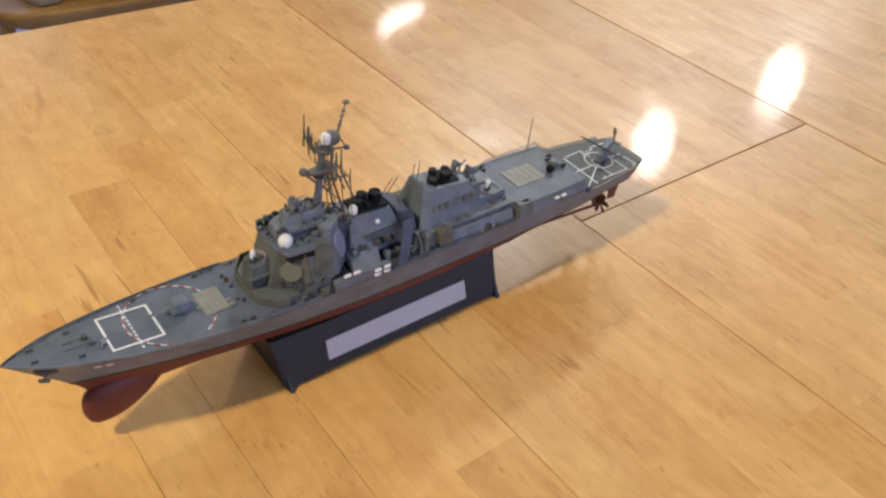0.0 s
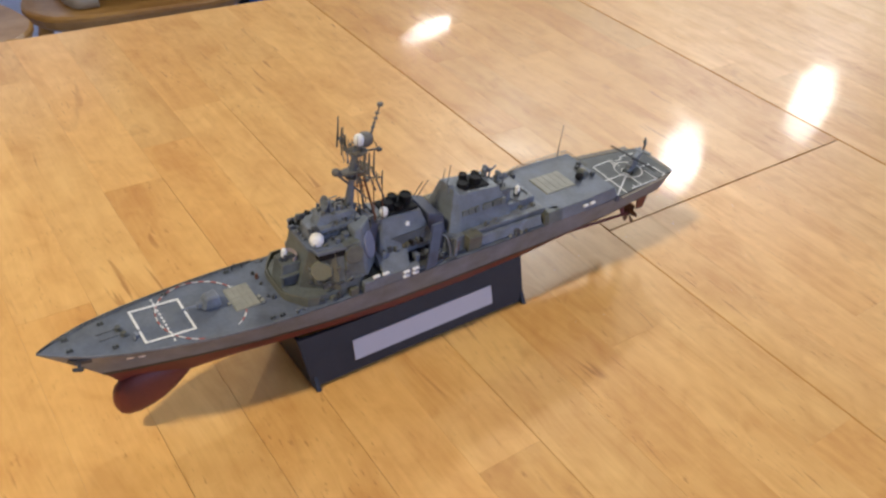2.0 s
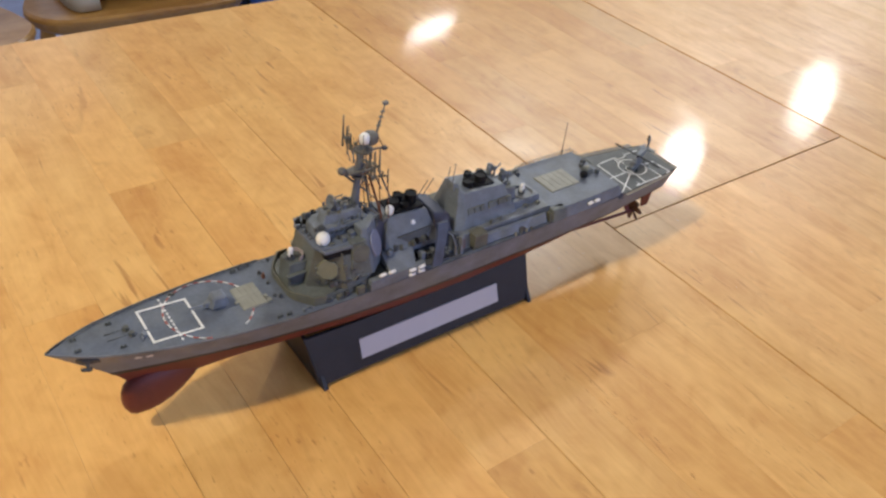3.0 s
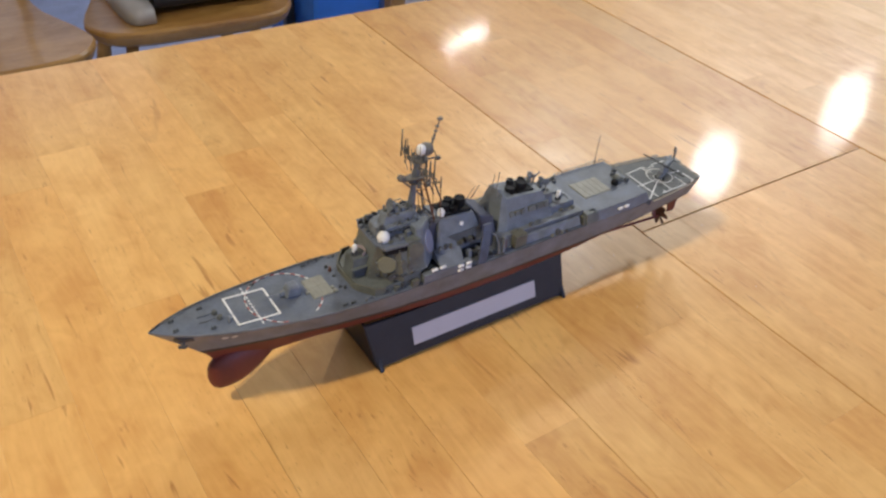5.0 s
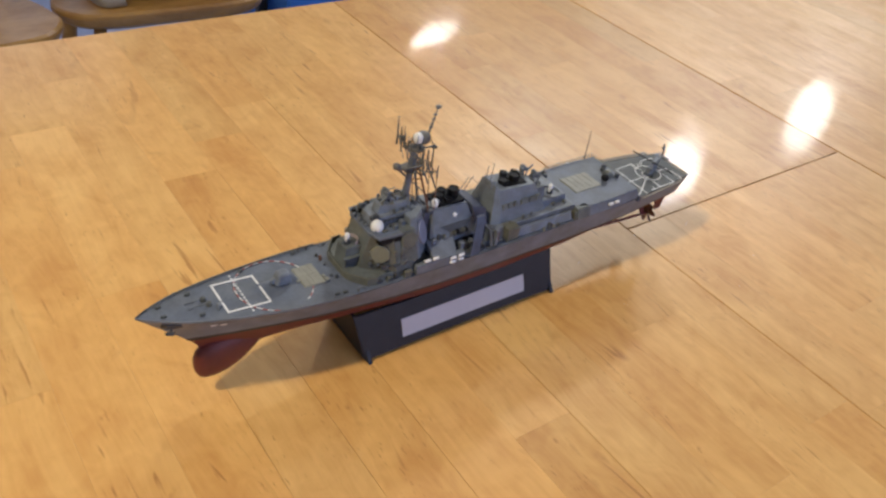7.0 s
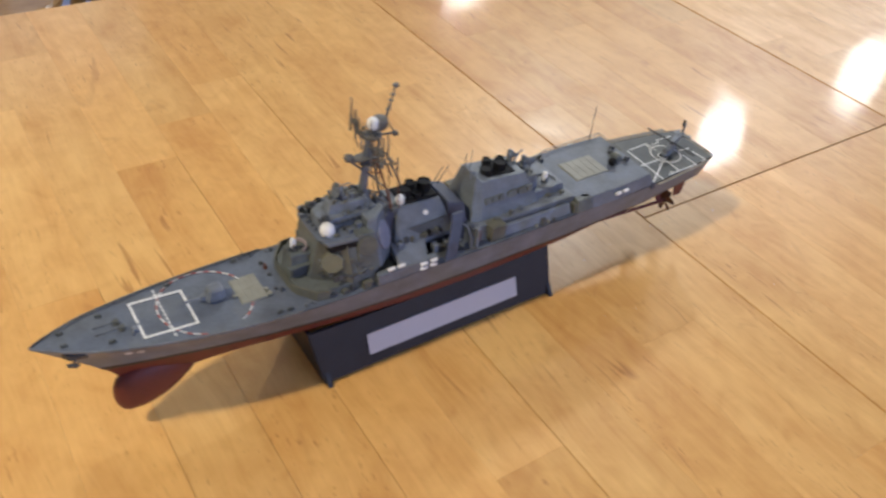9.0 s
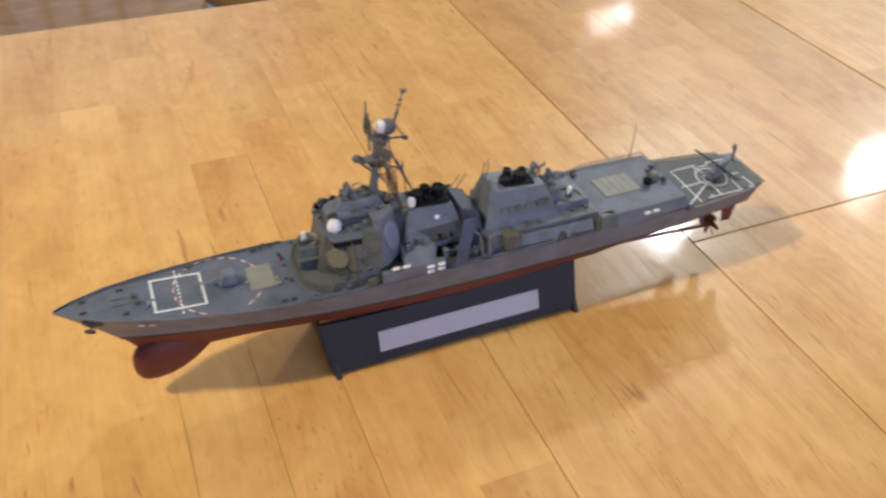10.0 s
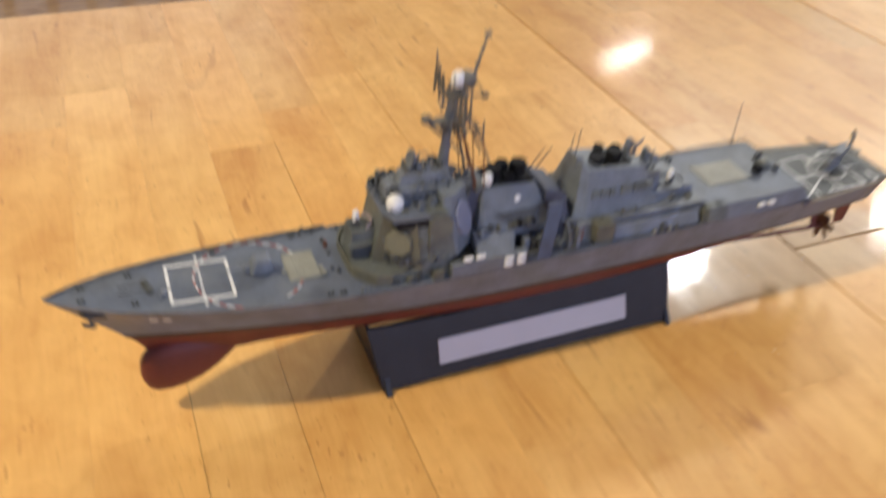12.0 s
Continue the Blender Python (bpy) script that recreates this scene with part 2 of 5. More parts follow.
def add_box(bm, x0, x1, y0, y1, z0, z1, bevel=0.0):
    vs = [bm.verts.new(v) for v in ((x0, y0, z0), (x1, y0, z0), (x1, y1, z0), (x0, y1, z0), (x0, y0, z1), (x1, y0, z1), (x1, y1, z1), (x0, y1, z1))]
    fs = [bm.faces.new([vs[k] for k in f]) for f in ((3, 2, 1, 0), (4, 5, 6, 7), (0, 1, 5, 4), (1, 2, 6, 5), (2, 3, 7, 6), (3, 0, 4, 7))]
    if bevel:
        es = list({e for f in fs for e in f.edges})
        bmesh.ops.bevel(bm, geom=es, offset=bevel, segments=2, profile=0.6, affect="EDGES")


def box(x0, x1, y0, y1, z0, z1, bevel=0.0):
    bm = bmesh.new()
    add_box(bm, x0, x1, y0, y1, z0, z1, bevel)
    return bm


def add_loft(bm, rings, cap=True, closed=True):
    """Skin a list of rings that have the same number of points."""
    vs = [[bm.verts.new(p) for p in r] for r in rings]
    k = len(vs[0])
    for a, b in zip(vs, vs[1:]):
        for i in range(k if closed else k - 1):
            j = (i + 1) % k
            bm.faces.new((a[i], a[j], b[j], b[i]))
    if cap:
        bm.faces.new(vs[0][::-1])
        bm.faces.new(vs[-1])


def loft(rings, cap=True, closed=True):
    bm = bmesh.new()
    add_loft(bm, rings, cap, closed)
    return bm


def block(low, high, z0, z1, bevel=0.0):
    """A solid between two plan outlines; z1 may be a height per corner."""
    z1s = z1 if isinstance(z1, (list, tuple)) else [z1] * len(high)
    bm = loft([[(x, y, z0) for x, y in low], [(x, y, z) for (x, y), z in zip(high, z1s)]])
    if bevel:
        bmesh.ops.bevel(bm, geom=list(bm.edges), offset=bevel, segments=1, affect="EDGES")
    return bm


def add_rod(bm, a, b, r, r2=None, n=8):
    a, b = Vector(a), Vector(b)
    d = b - a
    m = Matrix.Translation((a + b) / 2) @ d.to_track_quat("Z", "Y").to_matrix().to_4x4()
    bmesh.ops.create_cone(bm, cap_ends=True, segments=n, radius1=r, radius2=r if r2 is None else r2, depth=d.length, matrix=m)


def rod(a, b, r, r2=None, n=8):
    bm = bmesh.new()
    add_rod(bm, a, b, r, r2, n)
    return bm


def rods(pairs, r, n=6):
    bm = bmesh.new()
    for a, b in pairs:
        add_rod(bm, a, b, r, n=n)
    return bm


def turned(profile, at=(0, 0, 0), n=24, axis="Z"):
    """A turned solid from (radius, height) pairs."""
    rings = []
    for r, z in profile:
        ring = []
        for i in range(n):
            a = 2 * math.pi * i / n
            p = (max(r, 1e-5) * math.cos(a), max(r, 1e-5) * math.sin(a), z)
            if axis == "X":
                p = (p[2], p[0], p[1])
            if axis == "Y":
                p = (p[0], p[2], p[1])
            ring.append((p[0] + at[0], p[1] + at[1], p[2] + at[2]))
        rings.append(ring)
    return loft(rings)


def dome_profile(r, skirt, flat=1.0):
    return [(r * 0.86, 0), (r * 0.97, skirt * 0.4), (r, skirt)] + [(r * math.cos(a), skirt + r * flat * math.sin(a)) for a in (0.3, 0.6, 0.9, 1.15, 1.35, 1.5)] + [(0.0, skirt + r * flat)]


def curve_at(table, x):
    """Smooth reading of a short (x, value) table."""
    if x <= table[0][0]:
        return table[0][1]
    for (a, p), (b, q) in zip(table, table[1:]):
        if x <= b:
            return p + (q - p) * (x - a) / (b - a)
    return table[-1][1]


# ---- room ----
X0, X1, Y0, Y1, H = -2.6, 2.1, -2.4, 3.2, 2.55
for name, bm, mat, label in (
    ("floor", box(X0, X1, Y0, Y1, -0.1, 0.0), CARPET, "pale blue-grey room floor under the table"),
    ("ceiling", box(X0, X1, Y0, Y1, H, H + 0.1), CEILPAINT, "plain white painted ceiling"),
    ("wall_west", box(X0 - 0.12, X0, Y0, Y1, 0, H), WALLPAINT, "plain beige painted wall"),
):
    tagged(part(name, bm, mat), label, kind="structure")


def wall_with_holes(name, axis, at, thick, lo, hi, holes, mat):
    """A wall across x or y with rectangular openings (a, b, z0, z1) through it."""
    us = sorted({lo, hi, *(h[0] for h in holes), *(h[1] for h in holes)})
    zs = sorted({0, H, *(h[2] for h in holes), *(h[3] for h in holes)})
    bm = bmesh.new()
    for a, b in zip(us, us[1:]):
        for c, d in zip(zs, zs[1:]):
            if any(h[0] <= (a + b) / 2 <= h[1] and h[2] <= (c + d) / 2 <= h[3] for h in holes):
                continue
            if axis == "x":
                add_box(bm, at, at + thick, a, b, c, d)
            else:
                add_box(bm, a, b, at, at + thick, c, d)
    bmesh.ops.remove_doubles(bm, verts=bm.verts, dist=1e-5)
    return tagged(part(name, bm, mat), "plain beige painted wall with window openings", kind="structure")


east = [(0.03, 1.93, 1.10, 2.40), (2.56, 2.95, 1.88, 2.12)]
wall_with_holes("wall_east", "x", X1, 0.12, Y0, Y1, east, WARMPAINT)
north = [(-1.6, 0.6, 1.05, 2.25)]
wall_with_holes("wall_north", "y", Y1, 0.12, X0, X1, north, WALLPAINT)
wall_with_holes("wall_south", "y", Y0 - 0.12, 0.12, X0, X1, [(-0.35, 2.0, 0.6, 2.3)], WALLPAINT)
for i, (a, b, c, d) in enumerate(east):
    w = tagged(new("window_%d" % (i + 1)), "wide white framed window in the beige wall", "window", kind="structure")
    w.matrix_world = pose(X1 - 0.01, 0, 0)
    for y0, y1, z0, z1 in ((a - 0.03, a, c - 0.03, d + 0.03), (b, b + 0.03, c - 0.03, d + 0.03), (a, b, c - 0.03, c), (a, b, d, d + 0.03)):
        part("window_frame", box(0, 0.03, y0, y1, z0, z1, 0.003), TRIM, w)
for a, b, c, d in north:
    w = tagged(new("window_3"), "wide white framed window in the beige wall", "window", kind="structure")
    w.matrix_world = pose(0, Y1 - 0.01, 0)
    for x0, x1, z0, z1 in ((a - 0.03, a, c - 0.03, d + 0.03), (b, b + 0.03, c - 0.03, d + 0.03), (a, b, c - 0.03, c), (a, b, d, d + 0.03)):
        part("window_frame", box(x0, x1, -0.02, 0.01, z0, z1, 0.003), TRIM, w)

# ---- display stand ----
stand = thing("display_stand", (0, 0, T), "glossy black plastic display stand with a blank white label", "display stand")
stand.location.x, stand.scale = 0.0022, (1.01, 1.0, 1.0)


def stand_wall(sign):
    """One sloping long side of the stand, 2 mm thick."""
    def y(z):
        return sign * (0.0262 - z / 3)
    top = [(-0.086, 0.0345), (-0.05, 0.0335), (0.0, 0.033), (0.05, 0.0335), (0.085, 0.0345)]
    low = [(-0.0800, 0.0018), (-0.045, 0.0022), (0.0, 0.0022), (0.045, 0.0022), (0.0845, 0.0018)]
    outer = [[(x, y(z), z) for x, z in low], [(x, y(z), z) for x, z in top]]
    inner = [[(x, y - sign * 0.002, z) for x, y, z in row] for row in outer]
    bm = bmesh.new()
    o = [[bm.verts.new(p) for p in row] for row in outer]
    n = [[bm.verts.new(p) for p in row] for row in inner]
    for i in range(4):
        bm.faces.new((o[0][i], o[0][i + 1], o[1][i + 1], o[1][i]))
        bm.faces.new((n[0][i + 1], n[0][i], n[1][i], n[1][i + 1]))
        bm.faces.new((o[1][i], o[1][i + 1], n[1][i + 1], n[1][i]))
        bm.faces.new((o[0][i + 1], o[0][i], n[0][i], n[0][i + 1]))
    for i in (0, 4):
        bm.faces.new((o[0][i], o[1][i], n[1][i], n[0][i]))
    return bm


for s in (-1, 1):
    part("side_panel", stand_wall(s), BLACKPLASTIC, stand)
    for xa, xb, xt in ((-0.0812, -0.0778, -0.0865), (0.0818, 0.0852, 0.0842)):
        foot = block([(xa, s * 0.0235), (xb, s * 0.0235), (xb, s * 0.0292), (xa, s * 0.0292)],
                     [(xa, s * 0.0195), (xb, s * 0.0195), (xb, s * 0.0235), (xa, s * 0.0235)], 0.0, 0.0085, 0.0005)
        part("foot", foot, BLACKPLASTIC, stand)
for xa, xt in ((-0.0818, -0.0872), (0.0826, 0.0830)):
    end = block([(xa, -0.0255), (xa + 0.0022, -0.0255), (xa + 0.0022, 0.0255), (xa, 0.0255)],
                [(xt, -0.0143), (xt + 0.0022, -0.0143), (xt + 0.0022, 0.0143), (xt, 0.0143)], 0.0008, 0.0352, 0.0003)
    part("end_panel", end, BLACKPLASTIC, stand)


def label_plate():
    rows = []
    for off in (0.0002, 0.0009):
        ring = []
        for x, z in ((-0.0515, 0.0092), (0.057, 0.0092), (0.057, 0.0222), (-0.0515, 0.0222)):
            ring.append((x, -(0.0262 - z / 3) - off, z))
        rows.append(ring)
    return loft(rows)


part("label_plate", label_plate(), LABEL, stand, "blank pale lilac white label plate")

# ---- model warship ----
ship = thing("warship_model", (0, 0, T + 0.012), "grey plastic destroyer model with red underwater hull on a black stand", "model ship")
ship.location, ship.scale = (0.0022, 0, T + 0.01224), (1.01, 1.0, 1.02)
LIFT = -0.012   # heights below are from the table top


def sp(name, bm, mat, label="", parent=None, smooth=False):
    """A part of the ship."""
    bmesh.ops.translate(bm, verts=bm.verts, vec=(0, 0, LIFT))
    return part(name, bm, mat, parent or ship, label, smooth)


WL = 0.0490
STERN = 0.2225
SHEER = [(-0.2205, 0.0775), (-0.185, 0.0738), (-0.15, 0.0710), (-0.12, 0.0692), (-0.09, 0.0678), (-0.05, 0.0668), (0.12, 0.0666), (0.16, 0.0655), (0.2225, 0.0643)]
DECKB = [(0, 0.0002), (0.01, 0.0036), (0.03, 0.0085), (0.05, 0.0126), (0.08, 0.0168), (0.12, 0.0208), (0.16, 0.0238), (0.20, 0.0262), (0.25, 0.0281), (0.32, 0.0290), (0.6, 0.0290), (0.8, 0.0283), (0.87, 0.0262), (0.95, 0.0222), (1.0, 0.0193)]
WATERB = [(0, 0.0002), (0.03, 0.0035), (0.06, 0.0064), (0.12, 0.0118), (0.2, 0.0178), (0.3, 0.0228), (0.4, 0.0252), (0.5, 0.0260), (0.7, 0.0258), (0.85, 0.0232), (1.0, 0.0165)]
KEEL = [(0, 0.0300), (0.55, 0.0290), (0.7, 0.0335), (0.85, 0.0425), (1.0, 0.0462)]
FULL = [(0, 1.2), (0.15, 1.6), (0.4, 3.2), (0.7, 3.4), (1.0, 3.0)]
COLS = [0, 0.004, 0.01, 0.02, 0.03, 0.045, 0.06] + [0.08 + 0.02 * i for i in range(47)]


def sheer(x):
    return curve_at(SHEER, x)


def top_point(s, v):
    """A point of the topsides: s from stem to stern, v from waterline to deck edge."""
    xs = -0.1925 + (-0.2205 + 0.1925) * v ** 1.15
    x = xs + (STERN + 0.0060 * (v - 1) - xs) * s
    f = v ** (1.7 - 0.7 * min(1, s * 2))
    b = curve_at(WATERB, s) * (1 - f) + curve_at(DECKB, s) * f
    return x, b, WL + (sheer(x) - WL) * v


def low_point(s, u):
    """A point of the underwater body: u from keel to waterline."""
    xs = -0.1925 + 0.012 * (1 - u) ** 0.7
    x = xs + (STERN - 0.0060 - 0.004 * (1 - u) - xs) * s
    zk = curve_at(KEEL, s)
    return x, curve_at(WATERB, s) * max(u, 0.0) ** (1 / curve_at(FULL, s)), zk + (WL - zk) * u


def skin(fn, levels):
    """Both sides of a strip of hull, joined along the keel if it reaches it, with the transom closed."""
    bm = bmesh.new()
    for sign in (-1, 1):
        grid = [[bm.verts.new((x, sign * y, z)) for x, y, z in (fn(s, v) for v in levels)] for s in COLS]
        for a, b in zip(grid, grid[1:]):
            for i in range(len(levels) - 1):
                bm.faces.new((a[i], b[i], b[i + 1], a[i + 1]))
    a = [bm.verts.new((x, -y, z)) for x, y, z in (fn(1.0, v) for v in levels)]
    b = [bm.verts.new((x, y, z)) for x, y, z in (fn(1.0, v) for v in levels)]
    for i in range(len(levels) - 1):
        bm.faces.new((a[i], b[i], b[i + 1], a[i + 1]))
    bmesh.ops.remove_doubles(bm, verts=bm.verts, dist=2e-5)
    return bm


sp("hull_bottom", skin(low_point, [0, 0.03, 0.1, 0.22, 0.4, 0.62, 0.82, 0.94]), RED, "antifouling red underwater hull", smooth=True)
band = skin(lambda s, v: low_point(s, 0.94 + 0.06 * v * 2) if v < 0.5 else top_point(s, (v - 0.5) * 0.14), [0, 0.25, 0.5, 0.75, 1.0])
sp("waterline_band", band, BOOT, "black boot topping stripe", smooth=True)
sp("hull_side", skin(top_point, [0.07, 0.2, 0.4, 0.6, 0.8, 0.93, 1.0]), HULLGREY, "haze grey painted hull sides", smooth=True)


def sonar_dome():
    prof = [(-0.1905, 0.0255, 0.0275, 0.0006), (-0.1897, 0.0215, 0.0330, 0.0030), (-0.1878, 0.0175, 0.0368, 0.0046), (-0.1845, 0.0152, 0.0400, 0.0057),
            (-0.178, 0.0146, 0.0425, 0.0062), (-0.171, 0.0156, 0.0430, 0.0060), (-0.164, 0.0182, 0.0425, 0.0054), (-0.157, 0.0222, 0.0415, 0.0044), (-0.151, 0.0268, 0.0400, 0.0030), (-0.146, 0.0310, 0.0380, 0.0014)]
    rings = []
    for x, z0, z1, w in prof:
        c, h = (z0 + z1) / 2, (z1 - z0) / 2
        rings.append([(x, w * math.copysign(abs(math.cos(a)) ** 0.8, math.cos(a)), c + h * math.copysign(abs(math.sin(a)) ** 0.85, math.sin(a))) for a in (2 * math.pi * k / 24 for k in range(24))])
    return loft(rings)


sp("sonar_dome", sonar_dome(), RED, "bulbous red sonar dome under the bow", smooth=True)


def deck_strip(x0, x1, z_off, inset, thick=0.0008):
    """A deck that follows the sheer and the plan of the hull between two stations."""
    xs = [x0 + (x1 - x0) * i / 40 for i in range(41)]
    bm = bmesh.new()
    rows = []
    for x in xs:
        b = max(curve_at(DECKB, (x + 0.2205) / 0.443) - inset, 0.0002)
        z = sheer(x) + z_off
        rows.append([bm.verts.new((x, y, zz)) for y, zz in ((-b, z), (-b / 2, z + 0.0002), (0, z + 0.0003), (b / 2, z + 0.0002), (b, z), (b, z - thick), (-b, z - thick))])
    for p, q in zip(rows, rows[1:]):
        for i in range(7):
            j = (i + 1) % 7
            bm.faces.new((p[i], p[j], q[j], q[i]))
    bm.faces.new(rows[0]), bm.faces.new(rows[-1][::-1])
    return bm


sp("main_deck", deck_strip(-0.2195, 0.16, -0.0001, 0.0006), DECKGREY, "dark grey weather deck")
sp("flight_deck", deck_strip(0.1555, 0.2222, 0.0001, 0.0007), FLIGHTGREY, "dark grey helicopter deck at the stern")


def deck_edge(side):
    """Low raised waterway along the deck edge of the bow."""
    bm = bmesh.new()
    pts = []
    for i in range(41):
        x = -0.2203 + 0.125 * i / 40
        pts.append((x, side * curve_at(DECKB, (x + 0.2205) / 0.443), sheer(x)))
    add_loft(bm, [[(x, y, z - 0.0003), (x, y, z + 0.0009), (x, y - side * 0.0006, z + 0.0009), (x, y - side * 0.0006, z - 0.0003)] for x, y, z in pts])
    return bm


for s in (-1, 1):
    sp("waterway_edge", deck_edge(s), DARK if s > 0 else HULLGREY)

# painted deck lines


def decal(points, z_fn, width, mat, name, closed=False, parent=None):
    """A flat painted line along plan points, 0.2 mm proud of the deck."""
    bm = bmesh.new()
    pts = points + [points[0]] if closed else points
    for (xa, ya), (xb, yb) in zip(pts, pts[1:]):
        d = Vector((xb - xa, yb - ya))
        if d.length < 1e-6:
            continue
        d.normalize()
        n = Vector((-d.y, d.x)) * width / 2
        e = d * width / 2
        quad = [(xa - e.x + n.x, ya - e.y + n.y), (xb + e.x + n.x, yb + e.y + n.y), (xb + e.x - n.x, yb + e.y - n.y), (xa - e.x - n.x, ya - e.y - n.y)]
        low = [(x, y, z_fn(x) + 0.0002) for x, y in quad]
        high = [(x, y, z_fn(x) + 0.0005) for x, y in quad]
        add_loft(bm, [low, high])
    return sp(name, bm, mat, parent=parent)


def arc(cx, cy, r, a0, a1, n=6):
    return [(cx + r * math.cos(radians(a0 + (a1 - a0) * i / n)), cy + r * math.sin(radians(a0 + (a1 - a0) * i / n))) for i in range(n + 1)]


XA, XB, YB = -0.1712, -0.1450, 0.0133
for seg in ([(XA, YB), (XB, YB)], [(XB, YB), (XB, 0.004)], [(XB, 0.0015), (XB, -YB)], [(XB, -YB), (XA, -YB)], [(XA, -YB), (XA, -0.0042)], [(XA, -0.0012), (XA, YB)]):
    decal(seg, sheer, 0.0013, MARK, "deck_line")
for i in range(12):
    y = 0.0185 - i * 0.0032
    decal([(-0.1576, y), (-0.1576, y - 0.0006)], sheer, 0.0011, MARK, "deck_dash")
for i in range(22):
    a = 8 + i * 360 / 22
    if abs(0.0246 * math.sin(radians(a + 4))) < 0.0010 and math.cos(radians(a)) > 0:
        continue
    if 248 < a < 295:
        continue
    decal(arc(-0.1365, 0, 0.0240, a, a + 6.8, 3), sheer, 0.00075, MARK, "deck_dash")
    decal(arc(-0.1365, 0, 0.0240, a + 8.8, a + 14.6, 3), sheer, 0.0008, MARKRED, "red_deck_dash")
# identification numbers on the bow, as plain bars
for s in (-1, 1):
    for x in (-0.1845, -0.1790):
        x2, b2, z2 = top_point((x + 0.2135) / 0.432, 0.62)
        bm = block([(x2 - 0.0016, s * (b2 + 0.0001)), (x2 + 0.0016, s * (b2 + 0.0010)), (x2 + 0.0016, s * (b2 - 0.001)), (x2 - 0.0016, s * (b2 - 0.001))],
                   [(x2 - 0.0016, s * (b2 + 0.0008)), (x2 + 0.0016, s * (b2 + 0.0017)), (x2 + 0.0016, s * (b2 - 0.001)), (x2 - 0.0016, s * (b2 - 0.001))], z2, z2 + 0.0015)
        sp("bow_mark", bm, MARK, "plain pale bar")

# foredeck fittings
FD = 0.0003


def bollard(x, y):
    z = sheer(x) + FD
    bm = bmesh.new()
    add_box(bm, x - 0.0016, x + 0.0016, y - 0.0006, y + 0.0006, z, z + 0.0004)
    for d in (-0.0009, 0.0009):
        add_rod(bm, (x + d, y, z + 0.0004), (x + d, y, z + 0.0017), 0.00045, 0.00055, 8)
    sp("bollard", bm, FITGREY)


for x, y in ((-0.206, 0.0045), (-0.206, -0.0045), (-0.187, 0.0100), (-0.1855, -0.0102), (-0.150, 0.0195), (-0.112, 0.024), (-0.100, -0.0245), (-0.1055, -0.0242)):
    bollard(x, y)
for x, y in ((-0.1805, 0.0022), (-0.1790, -0.0030)):
    z = sheer(x) + FD
    sp("capstan", turned([(0.0018, 0), (0.0018, 0.0005), (0.0011, 0.0009), (0.0012, 0.0016), (0.0017, 0.0019), (0.0015, 0.0023), (0, 0.0024)], (x, y, z), 12), FITGREY)
for y in (0.0022, -0.0030):
    sp("anchor_chain", rods([((-0.1800 - 0.002 * i, y + 0.0001 * (i % 2), sheer(-0.19) + 0.0006), (-0.1815 - 0.002 * i, y, sheer(-0.19) + 0.0006)) for i in range(6)], 0.00028), DARK)
sp("windlass", box(-0.1745, -0.1725, -0.0075, -0.0040, sheer(-0.174), sheer(-0.174) + 0.0017, 0.0003), GREY)
sp("breakwater", block([(-0.1755, -0.0095), (-0.1748, -0.0095), (-0.1748, -0.0068), (-0.1755, -0.0068)], [(-0.1755, -0.0095), (-0.1748, -0.0095), (-0.1748, -0.0068), (-0.1755, -0.0068)], sheer(-0.175), sheer(-0.175) + 0.0014), GREY)
# bow anchor on the stem
bm = bmesh.new()
add_rod(bm, (-0.2030, -0.0082, 0.0708), (-0.2048, -0.0094, 0.0672), 0.0008)
add_rod(bm, (-0.2066, -0.0092, 0.0680), (-0.2030, -0.0100, 0.0670), 0.0011)
add_rod(bm, (-0.2066, -0.0092, 0.0676), (-0.2072, -0.0096, 0.0694), 0.0009, 0.0004)
add_rod(bm, (-0.2030, -0.0100, 0.0670), (-0.2024, -0.0104, 0.0688), 0.0009, 0.0004)
sp("anchor", bm, DARK, "small dark anchor at the bow")
sp("hawse_fairing", block([(-0.209, -0.0035), (-0.198, -0.0075), (-0.197, -0.0100), (-0.206, -0.0078)], [(-0.208, -0.0045), (-0.199, -0.0085), (-0.198, -0.0108), (-0.206, -0.0084)], 0.0690, 0.0728, 0.0006), DARK)

# gun
z = sheer(-0.131) + FD
gun = sp("gun", turned([(0.0042, 0), (0.0042, 0.0007), (0.0036, 0.0009), (0, 0.001)], (-0.131, 0.0005, z), 20), GREY, "grey deck gun turret")
shield = block([(-0.1370, -0.0040), (-0.1258, -0.0046), (-0.1258, 0.0056), (-0.1370, 0.0050)], [(-0.1342, -0.0026), (-0.1268, -0.0036), (-0.1268, 0.0046), (-0.1342, 0.0036)], z + 0.0009, z + 0.0084, 0.0012)
sp("gun_shield", shield, GREY, parent=gun)
sp("gun_mantlet", block([(-0.1392, -0.0010), (-0.1350, -0.0016), (-0.1350, 0.0026), (-0.1392, 0.0020)], [(-0.1385, -0.0006), (-0.1350, -0.0010), (-0.1350, 0.0020), (-0.1385, 0.0016)], z + 0.0018, z + 0.0050, 0.0005), GREY, parent=gun)
sp("gun_barrel", rod((-0.1380, 0.0005, z + 0.0036), (-0.1475, 0.0005, z + 0.0042), 0.0006, 0.0004), GREY, parent=gun)

